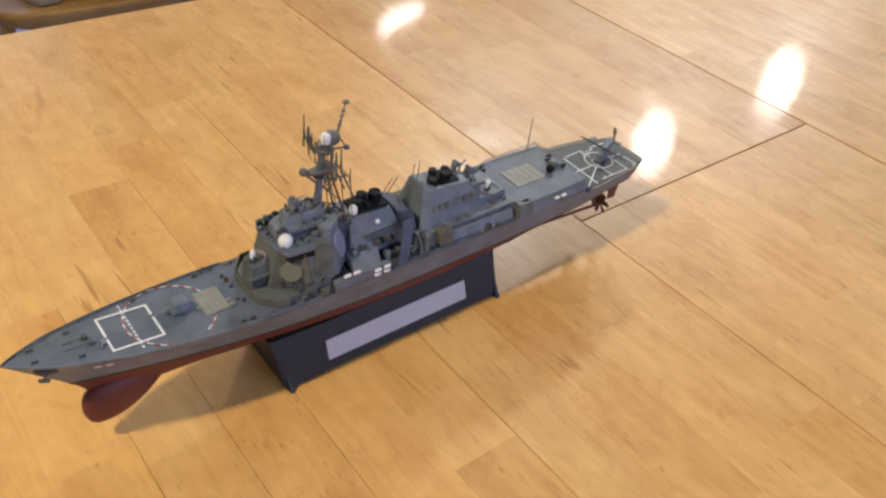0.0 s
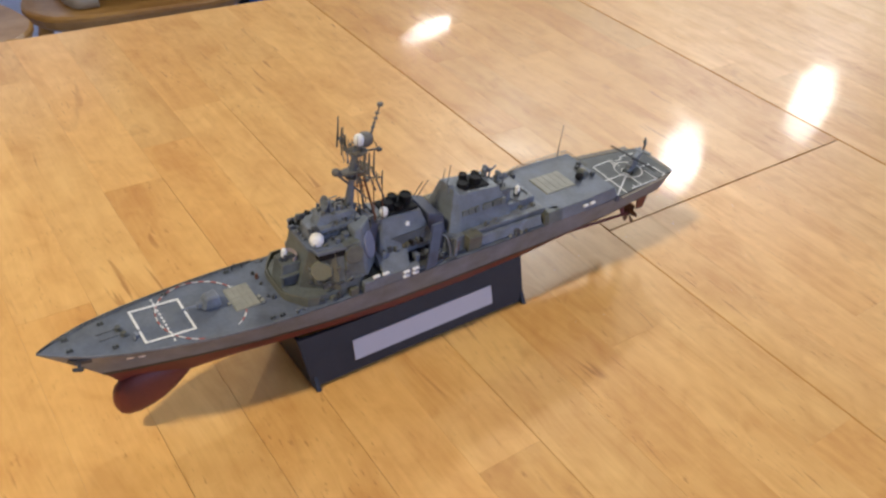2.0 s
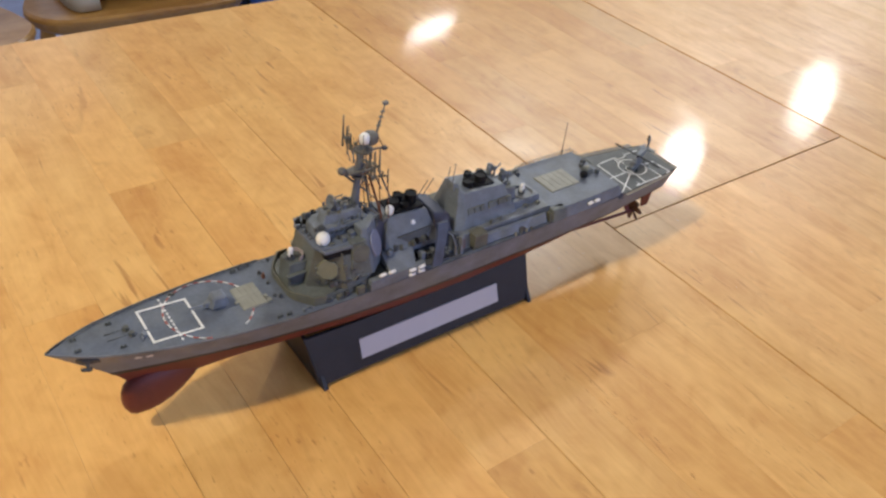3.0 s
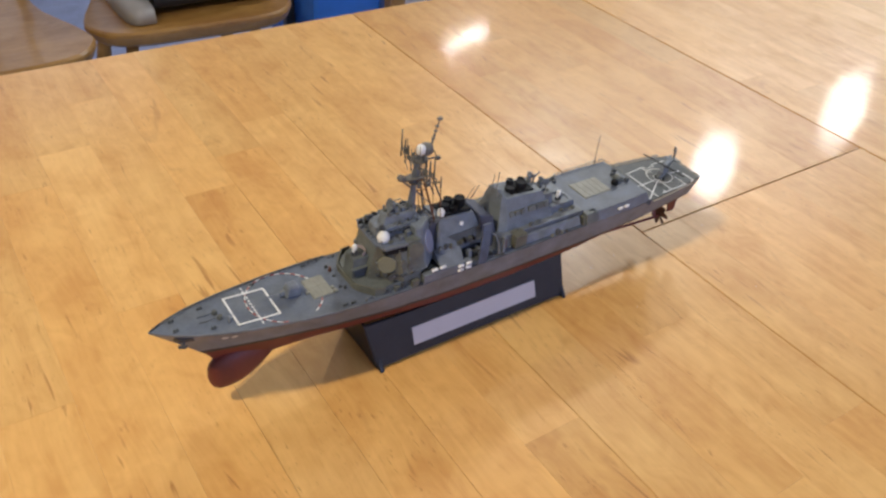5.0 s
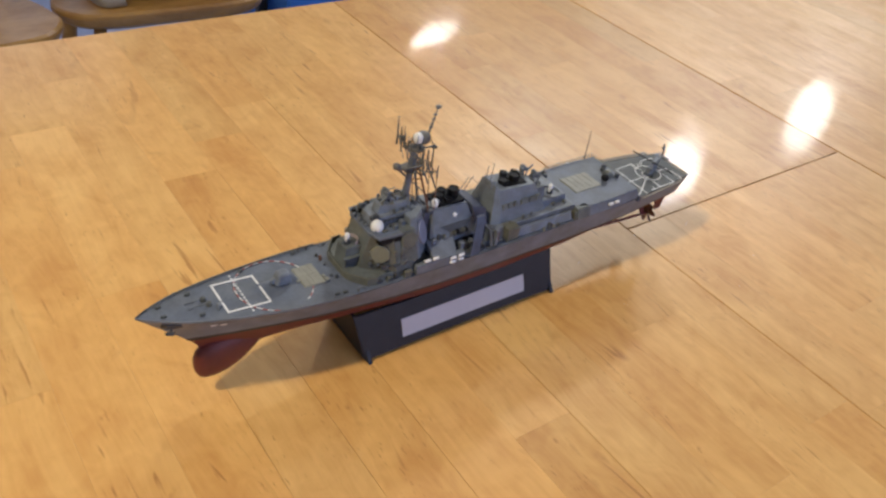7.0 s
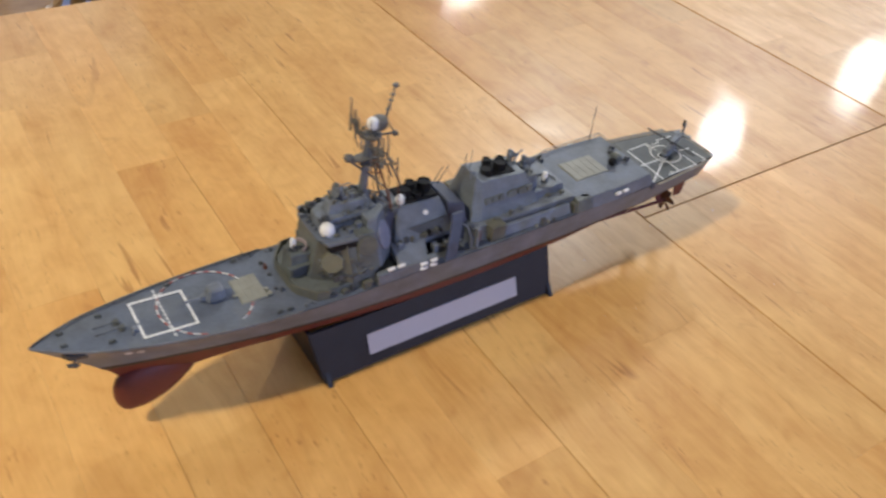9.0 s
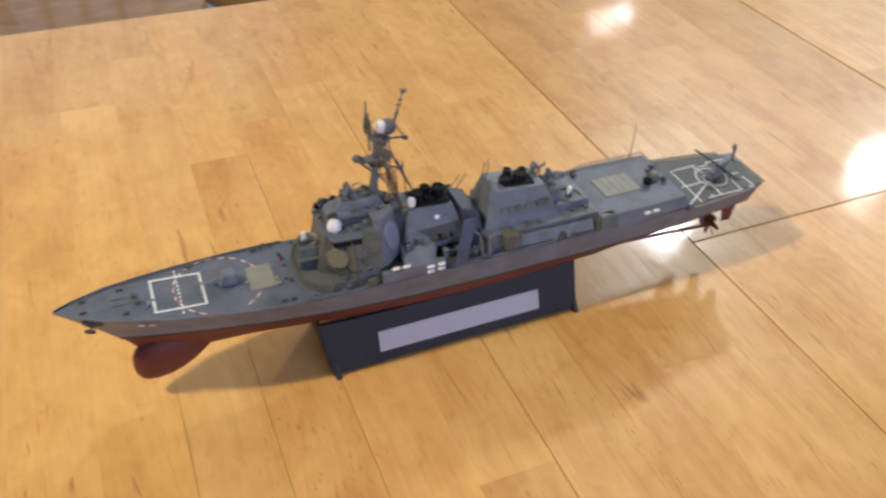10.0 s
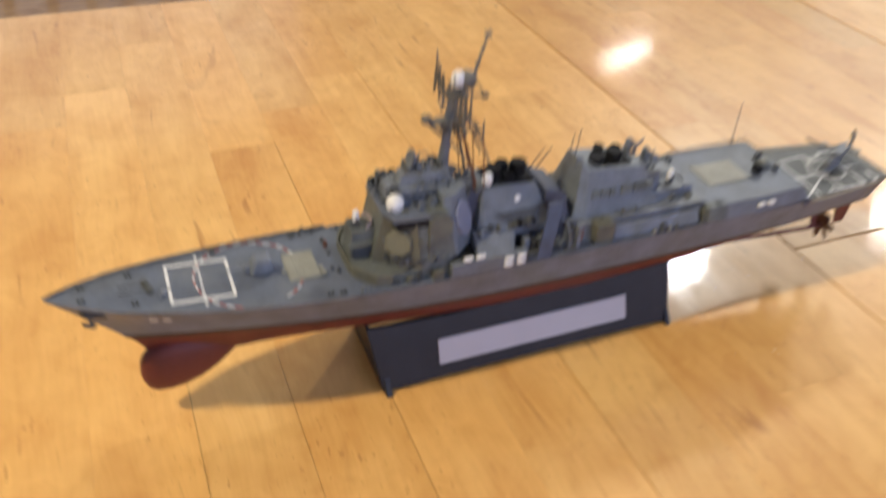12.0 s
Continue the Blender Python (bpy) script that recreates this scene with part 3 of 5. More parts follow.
# forward launcher hatches
z = sheer(-0.113) + FD
vls = sp("missile_hatch_block", block([(-0.1205, -0.0105), (-0.1060, -0.0105), (-0.1060, 0.0100), (-0.1205, 0.0100)], [(-0.1202, -0.0102), (-0.1063, -0.0102), (-0.1063, 0.0097), (-0.1202, 0.0097)], z, z + 0.0006), PALE, "pale beige grey missile hatch block")
for i in range(4):
    for j in range(2):
        x, y = -0.1195 + i * 0.0033, -0.0096 + j * 0.0098
        sp("hatch", box(x, x + 0.0032, y, y + 0.0096, z + 0.0005, z + 0.00075, 0.0001), PALE, parent=vls)
for x0, x1, y0, y1 in ((-0.1060, -0.1035, -0.0105, -0.0075), (-0.1060, -0.1042, -0.0065, -0.0040), (-0.1225, -0.1205, -0.004, -0.002)):
    sp("deck_locker", box(x0, x1, y0, y1, z, z + 0.0014, 0.0002), PALE)

# ---- forward superstructure ----


def mirror_poly(half):
    """A closed plan from its port half, listed from bow to stern."""
    return [(x, -y) for x, y in half] + [(x, y) for x, y in half[::-1]]


MD = 0.0666
sp("lower_deckhouse", block(mirror_poly([(-0.0922, 0.0098), (-0.0902, 0.0155), (-0.0800, 0.0236), (-0.052, 0.0250), (-0.036, 0.0250)]), mirror_poly([(-0.0918, 0.0096), (-0.0898, 0.0152), (-0.0800, 0.0232), (-0.052, 0.0244), (-0.036, 0.0244)]), MD, 0.0720, 0.0003), FOREGREY, "grey lower deckhouse")
for s in (-1, 1):
    rim = [(-0.0938, 0.0, 0.0716), (-0.0938, 0.0098, 0.0718), (-0.0926, 0.0140, 0.0726), (-0.0905, 0.0172, 0.0733), (-0.0846, 0.0246, 0.0733), (-0.0780, 0.0256, 0.0728)]
    sp("front_coaming", loft([[(x, s * y, MD), (x + 0.0003, s * (y - 0.0003), h), (x + 0.0011, s * (y - 0.0008), h), (x + 0.0011, s * (y - 0.0008), MD)] for x, y, h in rim]), OLIVE, "low olive grey breakwater wall")
fort = sp("close_in_gun_platform", block([(-0.0918, -0.0064), (-0.0780, -0.0072), (-0.0780, 0.0072), (-0.0918, 0.0064)], [(-0.0902, -0.0056), (-0.0780, -0.0064), (-0.0780, 0.0064), (-0.0902, 0.0056)], 0.0715, 0.0864, 0.0005), FOREGREY, "grey box platform before the bridge")
sp("platform_ledge", box(-0.0925, -0.0790, -0.0085, -0.0058, 0.0792, 0.0802, 0.0003), FOREGREY, parent=fort)
# dark box set in for the shade under the platform ledge
sp("shadow_slot", box(-0.0908, -0.0800, -0.0078, -0.0060, 0.0738, 0.0788, 0.0003), DARK, parent=fort)


def close_in_gun(x, y, z, yaw):
    base = sp("close_in_gun", turned([(0.0024, 0), (0.0024, 0.0008), (0.0016, 0.0012), (0.0016, 0.0020), (0, 0.0021)], (x, y, z), 14), DARK, "white domed close-in gun")
    sp("radome", turned([(0.0014, 0.0), (0.0016, 0.0006), (0.0016, 0.0042), (0.0014, 0.0052), (0.0009, 0.0059), (0, 0.0062)], (x, y, z + 0.0019), 16), WHITE, parent=base, smooth=True)
    c, s = math.cos(radians(yaw)), math.sin(radians(yaw))
    sp("barrel", rod((x, y, z + 0.0022), (x + 0.0050 * c, y + 0.0050 * s, z + 0.0026), 0.0005), DARK, parent=base)
    for d in (-0.0015, 0.0015):
        sp("cradle", box(x - 0.0008, x + 0.0008, y + d - 0.0003, y + d + 0.0003, z + 0.0008, z + 0.0042), DARK, parent=base)


close_in_gun(-0.0868, -0.0005, 0.0862, 200)
ring = []
for i in range(15):
    a = radians(-80 + 150 * i / 14)
    cx, cy = -0.0842 + 0.0046 * math.cos(a), 0.0050 * math.sin(a)
    ring.append([(cx, cy, 0.0866), (cx, cy, 0.0890), (cx + 0.0005 * math.cos(a), cy + 0.0005 * math.sin(a), 0.0890), (cx + 0.0005 * math.cos(a), cy + 0.0005 * math.sin(a), 0.0866)])
sp("gun_splinter_ring", loft(ring), material("pinkish_grey", (0.40, 0.33, 0.33), 0.55), "curved pinkish grey splinter shield")

sp("main_deckhouse", block(mirror_poly([(-0.0828, 0.0100), (-0.0628, 0.0246), (-0.0500, 0.0246), (-0.0340, 0.0115)]), mirror_poly([(-0.0770, 0.0112), (-0.0640, 0.0190), (-0.0515, 0.0195), (-0.0385, 0.0095)]), 0.0715, 0.0968, 0.0004), FOREGREY, "grey faceted bridge deckhouse")
roof = sp("bridge_roof", block(mirror_poly([(-0.0782, 0.0120), (-0.0752, 0.0168), (-0.0570, 0.0182), (-0.0480, 0.0150), (-0.0380, 0.0098)]), mirror_poly([(-0.0782, 0.0120), (-0.0752, 0.0168), (-0.0570, 0.0182), (-0.0480, 0.0150), (-0.0380, 0.0098)]), 0.0966, 0.0986, 0.0003), DECKGREY, "dark grey bridge roof platform")


def face_panel(name, centre, normal, r, thick, mat, label, n=8, tall=1.0):
    """An eight-sided array panel that lies on a sloping wall."""
    nn = Vector(normal).normalized()
    up = Vector((0, 0, 1))
    side = up.cross(nn).normalized()
    upv = nn.cross(side)
    rings = []
    for d, k in ((-0.0006, 1.0), (thick * 0.7, 1.0), (thick, 0.93)):
        rings.append([tuple(Vector(centre) + nn * d + side * (r * k * math.cos(a)) + upv * (tall * r * k * math.sin(a))) for a in (2 * math.pi * (i + 0.5) / n for i in range(n))])
    return sp(name, loft(rings), mat, label)


for s in (-1, 1):
    # thin skin over the corner face, its olive colour imitating the warm light there
    wall = [(-0.0825, 0.0104, 0.0722), (-0.0632, 0.0246, 0.0722), (-0.0643, 0.0190, 0.0964), (-0.0768, 0.0115, 0.0964)]
    sp("corner_wall", loft([[(x + 0.0004, s * (y - 0.0004), z) for x, y, z in wall], [(x - 0.0003, s * (y + 0.0005), z) for x, y, z in wall]]), OLIVE, "grey green skin that tones the corner wall")
    face_panel("radar_panel", (-0.0722, s * 0.0174, 0.0842), (-0.58, s * 0.93, 0.22), 0.0064, 0.0012, ARRAY, "eight-sided pale radar array panel")
    sp("side_house", block([(-0.0600, s * 0.0150), (-0.0480, s * 0.0150), (-0.0465, s * 0.0243), (-0.0600, s * 0.0243)], [(-0.0595, s * 0.0140), (-0.0495, s * 0.0140), (-0.0490, s * 0.0205), (-0.0585, s * 0.0205)], 0.0758, 0.0990, 0.0005), FOREGREY, "olive grey side house")
    sp("aft_array_house", block([(-0.0520, s * 0.0060), (-0.0520, s * 0.0240), (-0.0455, s * 0.0245), (-0.0330, s * 0.0130), (-0.0330, s * 0.0060)], [(-0.0510, s * 0.0050), (-0.0510, s * 0.0165), (-0.0470, s * 0.0170), (-0.0375, s * 0.0095), (-0.0375, s * 0.0050)], 0.0758, 0.1040, 0.0006), HULLGREY)
    face_panel("radar_panel", (-0.0412, s * 0.0166, 0.0912), (0.66, s * 0.83, 0.32), 0.0060, 0.0013, LITPANEL, "tall oval radar array panel in a lit pale tone", 16, 1.45)
    # bridge wing ledge, a black strip for the shade under it, and its clutter
    sp("wing_shade_strip", block([(-0.0745, s * 0.0150), (-0.0585, s * 0.0150), (-0.0585, s * 0.0205), (-0.0738, s * 0.0189)], [(-0.0745, s * 0.0150), (-0.0585, s * 0.0150), (-0.0585, s * 0.0203), (-0.0742, s * 0.0187)], 0.0922, 0.0962, 0.0003), SOOT)
    sp("bridge_wing", block([(-0.0768, s * 0.0130), (-0.0570, s * 0.0140), (-0.0570, s * 0.0208), (-0.0750, s * 0.0192)], [(-0.0770, s * 0.0130), (-0.0570, s * 0.0140), (-0.0570, s * 0.0206), (-0.0752, s * 0.0190)], 0.0961, 0.0981, 0.0004), GREY)
    for x, h in ((-0.0575, 0.0045), (-0.0550, 0.0030), (-0.0530, 0.0038)):
        sp("deck_locker", box(x - 0.0010, x + 0.0010, min(s * 0.0212, s * 0.0238), max(s * 0.0212, s * 0.0238), 0.0758, 0.0758 + h, 0.0003), DARK)
    for x, y0, w, h, m in ((-0.0845, 0.0200, 0.0030, 0.0018, GREY), (-0.0760, 0.0232, 0.0045, 0.0016, DARK), (-0.0690, 0.0240, 0.0028, 0.0022, OLIVE), (-0.0640, 0.0236, 0.0020, 0.0030, DARK), (-0.0560, 0.0255, 0.0050, 0.0040, OLIVE), (-0.0485, 0.0258, 0.0036, 0.0026, DARK)):
        sp("deck_locker", box(x - w / 2, x + w / 2, min(s * y0, s * (y0 + 0.0024)), max(s * y0, s * (y0 + 0.0024)), MD, MD + h + 0.0012, 0.0003), m)
    face_panel("radar_panel", (-0.0535, s * 0.0217, 0.0918), (-0.02, s * 0.987, 0.16), 0.0060, 0.0009, OLIVE, "eight-sided olive radar array panel")
    wing = random.Random(31)
    for i in range(20):
        x, z = wing.uniform(-0.078, -0.048), wing.choice((0.0759, 0.0759, 0.0800, 0.0840))
        out = {0.0759: 0.0236, 0.0800: 0.0222, 0.0840: 0.0212}[z]
        if x < -0.064:
            out -= (-0.064 - x) * 0.62
        y, w, h = s * out, wing.uniform(0.0006, 0.0014), wing.uniform(0.0010, 0.0032)
        sp("wall_fitting", box(x - w, x + w, y - 0.0012, y + 0.0012, z, z + h, 0.0002), wing.choice((DARK, FOREGREY, OLIVE, GREY)))
# raised pilot house tier with windows
tier = sp("pilot_house", block(mirror_poly([(-0.0745, 0.0060), (-0.0690, 0.0095), (-0.0480, 0.0100), (-0.0400, 0.0080)]), mirror_poly([(-0.0735, 0.0050), (-0.0690, 0.0085), (-0.0490, 0.0088), (-0.0410, 0.0070)]), 0.0985, 0.1050, 0.0005), GREY, "grey pilot house tier")
for i in range(6):
    x = -0.0665 + i * 0.0032
    sp("window", box(x, x + 0.0022, -0.0100, -0.0088, 0.1015, 0.1030), DARK, parent=tier)
sp("upper_tier", block(mirror_poly([(-0.0680, 0.0040), (-0.0560, 0.0070), (-0.0440, 0.0065)]), mirror_poly([(-0.0660, 0.0035), (-0.0560, 0.0058), (-0.0450, 0.0055)]), 0.1045, 0.1105, 0.0005), GREY)


def radome(x, y, z, r, skirt, post, name="satellite_dome"):
    d = sp(name, turned(dome_profile(r, skirt), (x, y, z), 24), WHITE, "round white radome", smooth=True)
    sp("pedestal", turned([(r * 0.5, -post), (r * 0.45, -post * 0.3), (r * 0.7, 0), (r * 0.6, 0.0002)], (x, y, z), 14), GREY, parent=d)


radome(-0.0715, -0.0105, 0.0985, 0.0041, 0.0026, 0.0012)
radome(-0.0250, -0.0058, 0.0995, 0.0026, 0.0030, 0.0060)


def director(x, y, z, yaw, r=0.0042, mat=DARK):
    """A dish illuminator on its pedestal."""
    base = sp("fire_director", turned([(0.0022, 0), (0.0020, 0.0022), (0.0012, 0.0030), (0, 0.0031)], (x, y, z), 12), GREY, "grey dish fire director")
    c, s = math.cos(radians(yaw)), math.sin(radians(yaw))
    bm = turned([(0.0008, -0.0022), (r * 0.5, -0.0012), (r * 0.95, 0.0004), (r, 0.0012), (r * 0.9, 0.0010), (r * 0.4, -0.0002), (0, -0.0005)], (0, 0, 0), 18, "X")
    bmesh.ops.rotate(bm, verts=bm.verts, matrix=Matrix.Rotation(radians(yaw), 3, "Z") @ Matrix.Rotation(radians(-20), 3, "Y"))
    bmesh.ops.translate(bm, verts=bm.verts, vec=(x + 0.001 * c, y + 0.001 * s, z + 0.0052))
    sp("dish", bm, mat, parent=base, smooth=True)
    sp("yoke", box(x - 0.0012, x + 0.0012, y - 0.0016, y + 0.0016, z + 0.0028, z + 0.0062, 0.0004), GREY, parent=base)


director(-0.0590, 0.0005, 0.1103, 180, 0.0042, GREY)
director(0.0570, 0.0040, 0.0960, 20, 0.0028, GREY)
director(0.0665, 0.0015, 0.0900, 10, 0.0036, GREY)
director(0.0825, 0.0140, 0.0760, 60, 0.0040, GREY)
for x, y, r, h in ((-0.0700, 0.0110, 0.0030, 0.0050), (-0.0650, 0.0135, 0.0026, 0.0045), (-0.0755, 0.0120, 0.0018, 0.0030)):
    sp("roof_unit", turned([(r, 0), (r, h * 0.6), (r * 0.7, h), (0, h)], (x, y, 0.0984), 12), SOOT)
for x, y, w, h in ((-0.0760, 0.0030, 0.0024, 0.0020), (-0.0545, -0.0125, 0.0034, 0.0030), (-0.0470, -0.0115, 0.0022, 0.0034), (-0.0760, -0.0040, 0.0018, 0.0014)):
    sp("roof_unit", box(x - w / 2, x + w / 2, y - w / 2, y + w / 2, 0.0984, 0.0986 + h, 0.0003), GREY)
sp("signal_rack", rods([((-0.0560, -0.0030, 0.1103), (-0.0560, -0.0030, 0.1160)), ((-0.0520, -0.0030, 0.1103), (-0.0520, -0.0030, 0.1160)), ((-0.0565, -0.0030, 0.1160), (-0.0515, -0.0030, 0.1160)), ((-0.0565, 0.0030, 0.1160), (-0.0515, 0.0030, 0.1160)), ((-0.0560, 0.0030, 0.1103), (-0.0560, 0.0030, 0.1160))], 0.0004), PALE)

# ---- mast ----
mast = sp("mast", loft([[(x + w * math.cos(a), 0.8 * w * math.sin(a), z) for a in (2 * math.pi * i / 10 for i in range(10))] for x, z, w in ((-0.0478, 0.098, 0.0040), (-0.0452, 0.112, 0.0028), (-0.0438, 0.126, 0.0020), (-0.0432, 0.1335, 0.0024), (-0.0420, 0.1420, 0.0020), (-0.0405, 0.1480, 0.0016))]), GREY, "raked grey mast with yards and aerials")
for s in (-1, 1):
    sp("mast_leg", rod((-0.0300, s * 0.0075, 0.0960), (-0.0395, s * 0.0016, 0.1350), 0.0007), RUST if s < 0 else MASTGREY, parent=mast)
    sp("yard", loft([[(x - w, s * y, z), (x, s * y, z - w), (x + w, s * y, z), (x, s * y, z + w)] for x, y, z, w in ((-0.0425, 0.0, 0.1385, 0.0009), (-0.0425, 0.0110, 0.1420, 0.0007), (-0.0420, 0.0200, 0.1445, 0.0005))]), MASTGREY, parent=mast)
    sp("yard", loft([[(x - w, s * y, z), (x, s * y, z - w), (x + w, s * y, z), (x, s * y, z + w)] for x, y, z, w in ((-0.0415, 0.0, 0.1300, 0.0008), (-0.0380, 0.0090, 0.1310, 0.0006), (-0.0330, 0.0150, 0.1330, 0.0004))]), MASTGREY, parent=mast)
    for x, y, z0, z1, r in ((-0.0420, 0.0195, 0.1410, 0.1560, 0.0007), (-0.0422, 0.0150, 0.1405, 0.1510, 0.0009), (-0.0425, 0.0105, 0.1390, 0.1490, 0.0010), (-0.0435, 0.0175, 0.1380, 0.1480, 0.0007), (-0.0430, 0.0130, 0.1350, 0.1420, 0.0006), (-0.0332, 0.0148, 0.1290, 0.1375, 0.0006), (-0.0350, 0.0118, 0.1300, 0.1350, 0.0006), (-0.0440, 0.0060, 0.1400, 0.1450, 0.0006)):
        sp("aerial", rod((x, s * y, z0), (x, s * y, z1), r, r * 0.5), MASTGREY, parent=mast)
    for a, b in (((-0.0420, 0.0190, 0.1440), (-0.0440, 0.0080, 0.1330)), ((-0.0425, 0.0100, 0.1405), (-0.0435, 0.0020, 0.1320)), ((-0.0335, 0.0140, 0.1325), (-0.0390, 0.0030, 0.1400)), ((-0.0332, 0.0148, 0.1330), (-0.0275, 0.0090, 0.0980)), ((-0.0360, 0.0100, 0.1310), (-0.0330, 0.0090, 0.1000))):
        sp("halyard", rod((a[0], s * a[1], a[2]), (b[0], s * b[1], b[2]), 0.0003, n=5), RUST if a[2] > b[2] + 0.03 else MASTGREY, parent=mast)
sp("mast_platform", block(mirror_poly([(-0.0520, 0.0010), (-0.0480, 0.0026), (-0.0400, 0.0036), (-0.0350, 0.0024)]), mirror_poly([(-0.0530, 0.0014), (-0.0485, 0.0034), (-0.0400, 0.0044), (-0.0345, 0.0030)]), 0.1308, 0.1326, 0.0003), MASTGREY, parent=mast)
sp("navigation_radar", turned([(0.0008, -0.0016), (0.0021, -0.0008), (0.0026, 0.0006), (0.0022, 0.0020), (0.0010, 0.0027), (0, 0.0028)], (-0.0538, 0.0, 0.1332), 14), MASTGREY, parent=mast, smooth=True)
sp("platform_brace", rod((-0.0530, 0, 0.1320), (-0.0455, 0, 0.1240), 0.0007), MASTGREY, parent=mast)
sp("upper_platform", turned([(0.0040, 0.0), (0.0052, 0.0008), (0.0052, 0.0018), (0.0030, 0.0022), (0, 0.0023)], (-0.0400, 0, 0.1425), 14), MASTGREY, parent=mast)
sp("aerial_drum", turned([(0.0030, 0.0), (0.0043, 0.0016), (0.0043, 0.0050), (0.0036, 0.0062), (0, 0.0064)], (-0.0358, 0, 0.1468), 18), MASTGREY, parent=mast, smooth=True)
sp("mast_dome", turned(dome_profile(0.0030, 0.0032), (-0.0405, -0.0010, 0.1487), 18), WHITE, "white radome on the mast", parent=mast, smooth=True)
sp("pole_mast", loft([[(x + w * math.cos(a), w * math.sin(a), z) for a in (2 * math.pi * i / 8 for i in range(8))] for x, z, w in ((-0.0330, 0.1500, 0.0006), (-0.0305, 0.1590, 0.0008), (-0.0302, 0.1600, 0.0004), (-0.0275, 0.1688, 0.0004))]), MASTGREY, parent=mast)
sp("pole_head", box(-0.0288, -0.0258, -0.0012, 0.0012, 0.1684, 0.1702, 0.0004), MASTGREY, parent=mast)
for z in (0.1560, 0.1610, 0.1640):
    x = -0.0330 + (z - 0.150) * 0.29
    sp("pole_fitting", box(x - 0.0010, x + 0.0010, -0.0008, 0.0008, z, z + 0.0010, 0.0002), MASTGREY, parent=mast)
sp("aft_arm", loft([[(x, y, z), (x, y + 0.0008, z), (x, y + 0.0008, z + 0.0008), (x, y, z + 0.0008)] for x, y, z in ((-0.0400, 0, 0.1440), (-0.0330, 0, 0.1418), (-0.0265, 0, 0.1412))]), DARK, parent=mast)
sp("arm_strut", rod((-0.0268, 0.0004, 0.1415), (-0.0325, 0.0004, 0.1520), 0.0003), DARK, parent=mast)
sp("arm_lamp", box(-0.0278, -0.0250, -0.0010, 0.0018, 0.1402, 0.1420, 0.0004), DARK, parent=mast)
for x, y, z0, z1 in ((-0.0465, 0.0050, 0.1440, 0.1580), (-0.0430, -0.0045, 0.1430, 0.1560), (-0.0450, 0.0020, 0.1430, 0.1520)):
    sp("aerial", rod((x, y, z0), (x - 0.0005, y, z1), 0.0004, 0.0002), MASTGREY, parent=mast)

sp("stay", rod((-0.0335, -0.0050, 0.1320), (-0.0242, -0.0052, 0.1100), 0.0007, 0.0005, 6), MASTGREY, parent=mast)
sp("stay", rod((-0.0335, 0.0050, 0.1320), (-0.0242, 0.0052, 0.1100), 0.0007, 0.0005, 6), MASTGREY, parent=mast)

# dipoles, lamps and stays crowded round the mast head
head = random.Random(21)
for i in range(26):
    a, z = head.uniform(0, 2 * math.pi), head.uniform(0.124, 0.1475)
    rr = head.uniform(0.0022, 0.0085)
    x, y = -0.0425 + 0.55 * rr * math.cos(a), 1.5 * rr * math.sin(a)
    k = head.random()
    if k < 0.4:
        sp("aerial", rod((x, y, z), (x + head.uniform(-0.0008, 0.0008), y, z + head.uniform(0.004, 0.010)), head.uniform(0.0003, 0.0006), 0.0002, 6), head.choice((MASTGREY, DARK, GREY)), parent=mast)
    elif k < 0.7:
        w = head.uniform(0.0005, 0.0011)
        sp("mast_fitting", box(x - w, x + w, y - w, y + w, z, z + w * 2.4, 0.0002), head.choice((MASTGREY, DARK, OLIVE)), parent=mast)
    else:
        sp("stay", rod((x, y, z), (-0.0430, 0, z - head.uniform(0.002, 0.009)), 0.00035, n=5), head.choice((GREY, DARK, RUST)), parent=mast)
for z, w in ((0.1275, 0.0040),):
    sp("mast_gallery", turned([(w * 0.7, 0), (w, 0.0004), (w, 0.0010), (w * 0.6, 0.0011)], (-0.0443 + (z - 0.12) * 0.1, 0, z), 10), MASTGREY, parent=mast)
for s in (-1, 1):
    for z0, z1 in ((0.1005, 0.1120), (0.1120, 0.1240), (0.1240, 0.1345)):
        f0, f1 = (z0 - 0.096) / 0.039, (z1 - 0.096) / 0.039
        sp("mast_brace", rod((-0.0300 - 0.0095 * f0, s * (0.0075 - 0.0059 * f0), z0), (-0.0455, 0.0, z1), 0.0004, n=6), MASTGREY, parent=mast)

